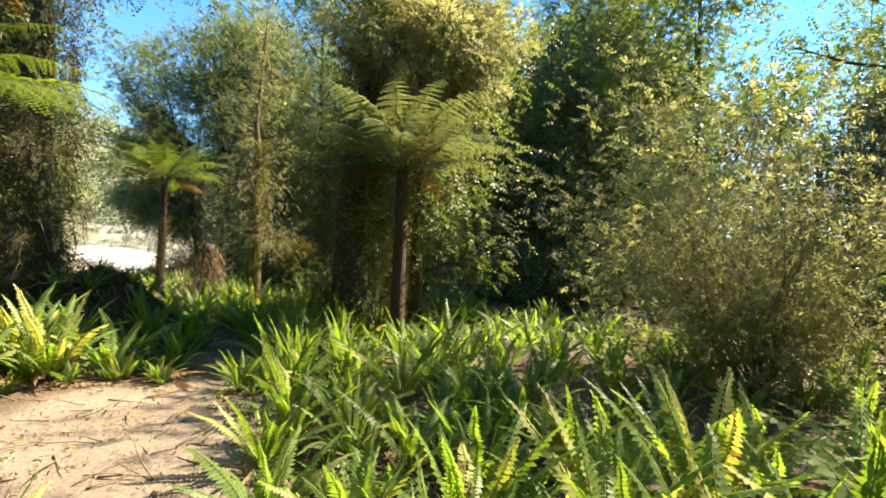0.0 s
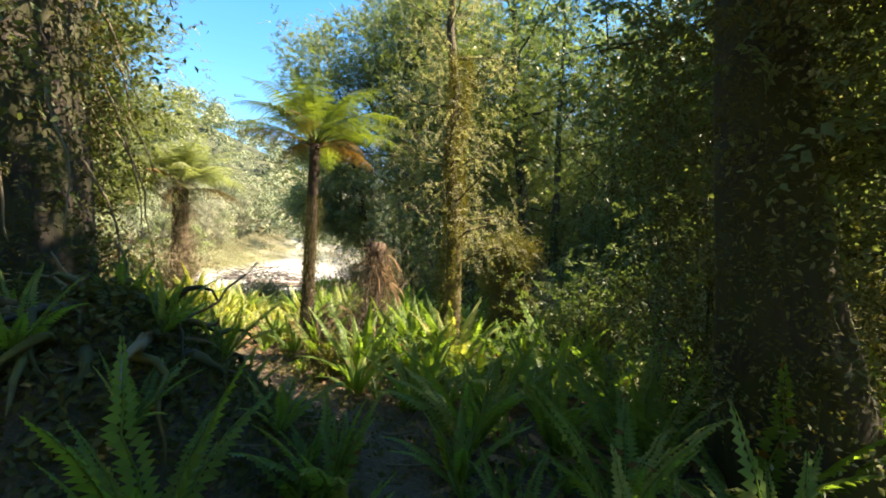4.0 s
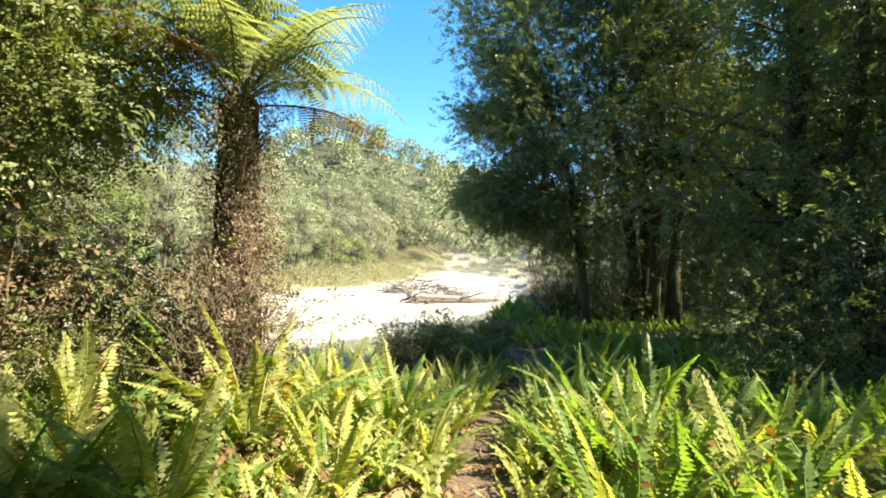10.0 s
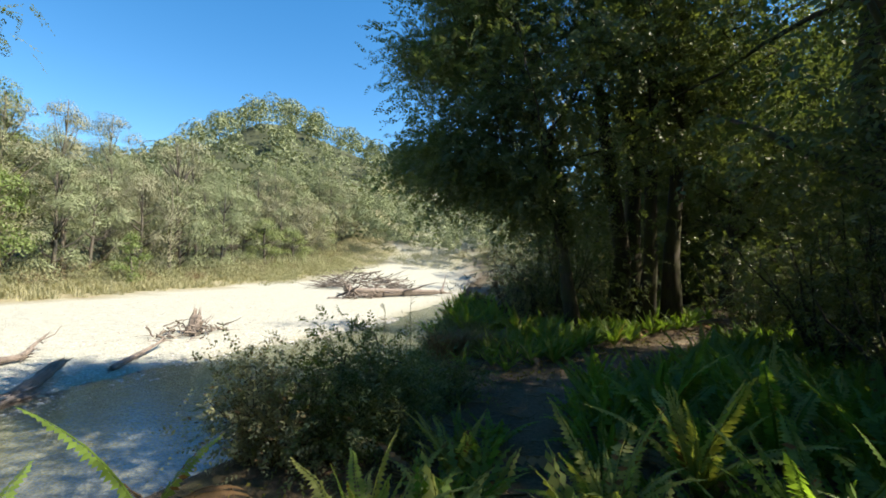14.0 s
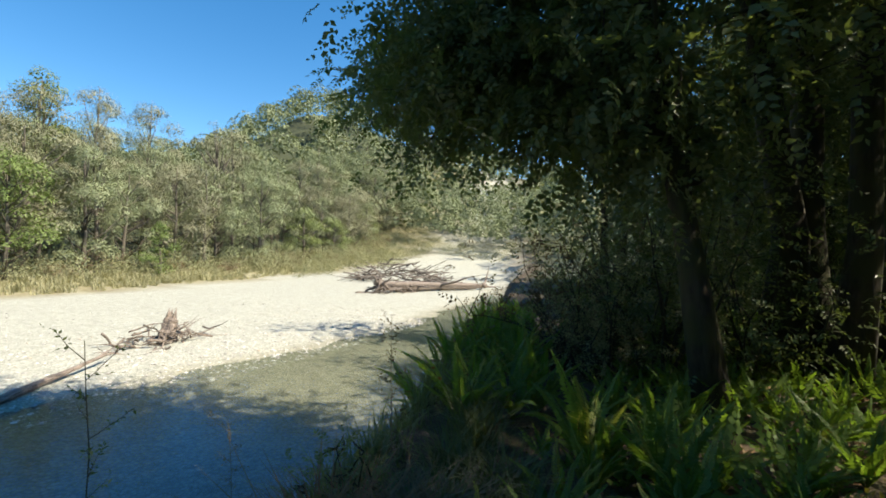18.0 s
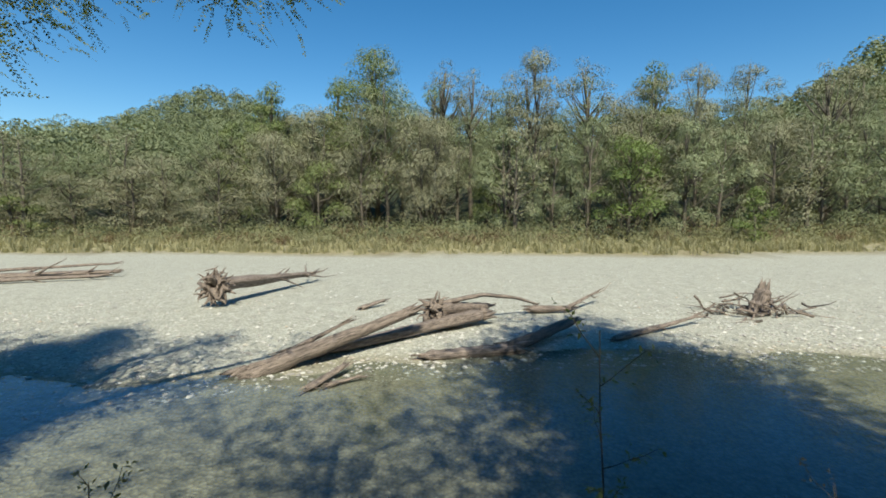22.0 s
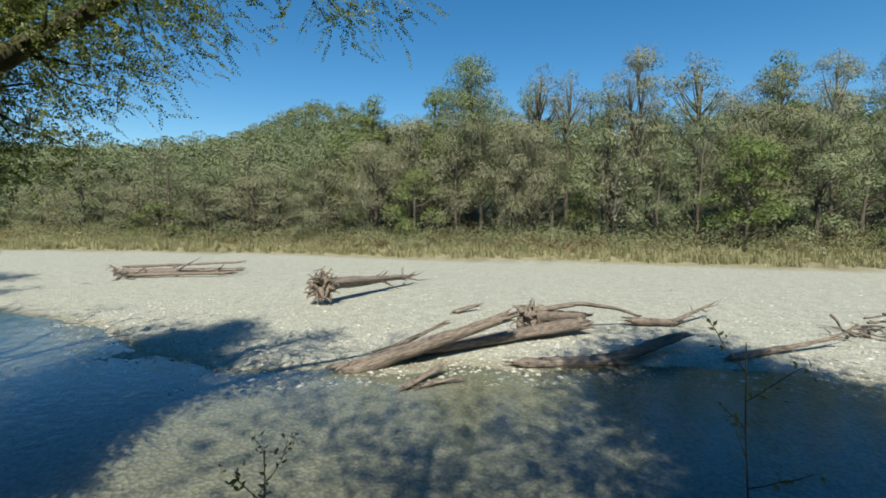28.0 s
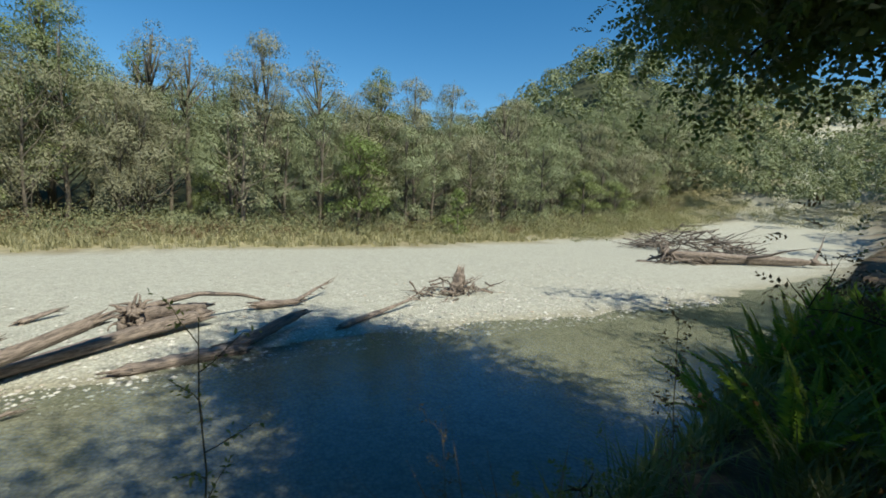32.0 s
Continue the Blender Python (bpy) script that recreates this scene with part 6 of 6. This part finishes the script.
flat_top = tree("forest_tree", -78, 27.6, "flat-topped old tree above the far forest", BARK_FAR, BEECH_B, dome_arrays(rng_of(191), 25.5, 4.0, 0.82, 16, 170, 0.19, 0.42, 0.0, 0.8))
for x, y, turn, k in ((-78, 5.6, 130, 1.0), (-77, 10.5, 250, 0.97), (-80, 19, 40, 0.95), (-84, 62, 10, 0.95)):
    copy_thing(flat_top, pose(x, y, lay(x, y), 0, 0, turn) @ Matrix.Scale(k, 4))
for i, (x, y, h) in enumerate(((-52, -56, 17), (-58, -49, 15), (-54, -41, 13), (-60, -32, 14), (-66, -8, 16), (-63, 17, 12), (-70, 52, 15))):
    tree("forest_tree", x, y, "half-bare grey tree with exposed branches on the far bank", BARK_FAR, BEECH_B, tree_arrays(rng_of(200 + i), h, 0.3, 0.25, 3.6, 16, 6, 12, 0.24, 0.7, 0.45, 0.9, 0.0, 0.8, 6, tri=True), group="bare trees on the far bank")

# low scrub and grass in front of the far forest
for nm, mt, cnt, lab in (("riverside_scrub", SCRUB, 420, "low grey-green scrub along the far bank"), ("brown_scrub", BROWN, 150, "low brown scrub along the far bank"), ("leafy_scrub", BEECH, 240, "leafy bushes at the foot of the far forest")):
    pcs = []
    for _ in range(cnt):
        y = rf.uniform(-75, 110)
        back = rf.uniform(0, 1) if mt is not BEECH else rf.uniform(0.5, 1.2)
        x = np.interp(y, BAR_Y, BAR_X) - 6.5 - back * 8.5
        h = rf.uniform(0.9, 1.6) + 3.2 * back * rf.uniform(0.3, 1)
        o = rf.normal(0, 1, (250, 3))
        o /= np.linalg.norm(o, axis=1)[:, None]
        r = rf.uniform(0.6, 1.05, (250, 1)) * (1 + 0.25 * np.sin(o[:, :1] * 6 + o[:, 1:2] * 5))
        pcs.append(leaves(rf, np.array([x, y, lay(x, y) + h * 0.42]) + o * r * np.array([0.85, 0.85, 0.5]) * h, 0.17, 0.75, 0.3, 0.0, o + np.array([0, 0, 0.4]), 0.6, True))
    tagged(new(nm, mesh_of(nm, *join(pcs), mt)), lab, "scrub", kind="stuff")
rw, pcs = rng_of(186), []
for i in range(330):
    back = rw.uniform(0, 1)
    y = rw.uniform(54, 128) if i < 150 else rw.uniform(110, 150)
    x = np.interp(y, BAR_Y, BAR_X) + 3.5 - back * 12 if i < 150 else rw.uniform(-98, -42)
    h = rw.uniform(1.3, 2.6) + 1.6 * back
    o = rw.normal(0, 1, (230, 3))
    o /= np.linalg.norm(o, axis=1)[:, None]
    pcs.append(leaves(rw, np.array([x, y, lay(x, y) + h * 0.4]) + o * rw.uniform(0.6, 1.1, (230, 1)) * np.array([0.9, 0.9, 0.5]) * h, 0.17, 0.7, 0.3, 0.0, o + np.array([0, 0, 0.4]), 0.6, True))
tagged(new("willowy_scrub", mesh_of("willowy_scrub", *join(pcs), SCRUB)), "grey-green scrub closing the far end of the bar", "scrub", kind="stuff")
ty = np.repeat(rf.uniform(-70, 100, 2400), 26)
tx = np.repeat(rf.uniform(0, 1, 2400) ** 0.8, 26) * -8.5 - 0.8
tx = np.interp(ty, BAR_Y, BAR_X) + tx + rf.normal(0, 0.22, len(ty))
ty = ty + rf.normal(0, 0.22, len(ty))
hh = np.repeat(rf.uniform(0.35, 1.15, 2400), 26)
tagged(new("river_grass", mesh_of("river_grass", *blades(rf, np.stack([tx, ty, height(tx, ty)], -1), hh, 0.028, 0.8), GRASS)), "tawny and green rushes along the far bank", "grass", kind="stuff")


# wooded hills: many small crowns
def canopy(name, rng, hx, hy, per, size, leaf, lift, label, mat):
    hz = height(hx, hy)
    s = np.repeat(rng.uniform(*size, len(hx)), per)[:, None]
    o = rng.normal(0, 1, (len(hx) * per, 3))
    o /= np.linalg.norm(o, axis=1)[:, None]
    o[:, 2] = np.abs(o[:, 2]) * 1.3
    face = o + np.array([0, 0, 0.3])
    pts = np.repeat(np.stack([hx, hy, hz], -1), per, axis=0) + o * s + np.repeat(rng.uniform(*lift, len(hx)), per)[:, None] * np.array([0, 0, 1])
    return tagged(new(name, mesh_of(name, *leaves(rng, pts, leaf, 0.85, 0.3, 0.0, face, 0.6, True), mat)), label, "forest", kind="stuff")


def wooded(rng, n, lo, hi, a0=-0.7, a1=3.35):
    a, d = rng.uniform(a0, a1, n), np.sqrt(rng.uniform(lo**2, hi**2, n))
    x, y = -7 - d * np.sin(a), 17 + d * np.cos(a)
    bar, brow = np.interp(y, BAR_Y, BAR_X), np.interp(y, BROW_Y, BROW_X)
    ok = (bar - x > 24) | ((x > brow + 3) & (np.hypot(x, y - 10) > 48)) | (y > 110)
    return x[ok], y[ok]


def uphill(x, y):
    d = np.hypot(x + 7, y - 17)
    ok = (height(x, y) > 10) | (d < 210)
    return x[ok], y[ok]


canopy("mid_forest", rf, *wooded(rf, 1500, 62, 150), 380, (1.6, 3.4), 0.36, (4, 13), "grey-green native forest rising behind the river", BEECH)
canopy("hill_forest", rf, *uphill(*wooded(rf, 8000, 125, 470, 0.3, 2.9)), 120, (2.6, 5.2), 0.9, (2, 9), "wooded hills of grey-green native forest", BEECH)
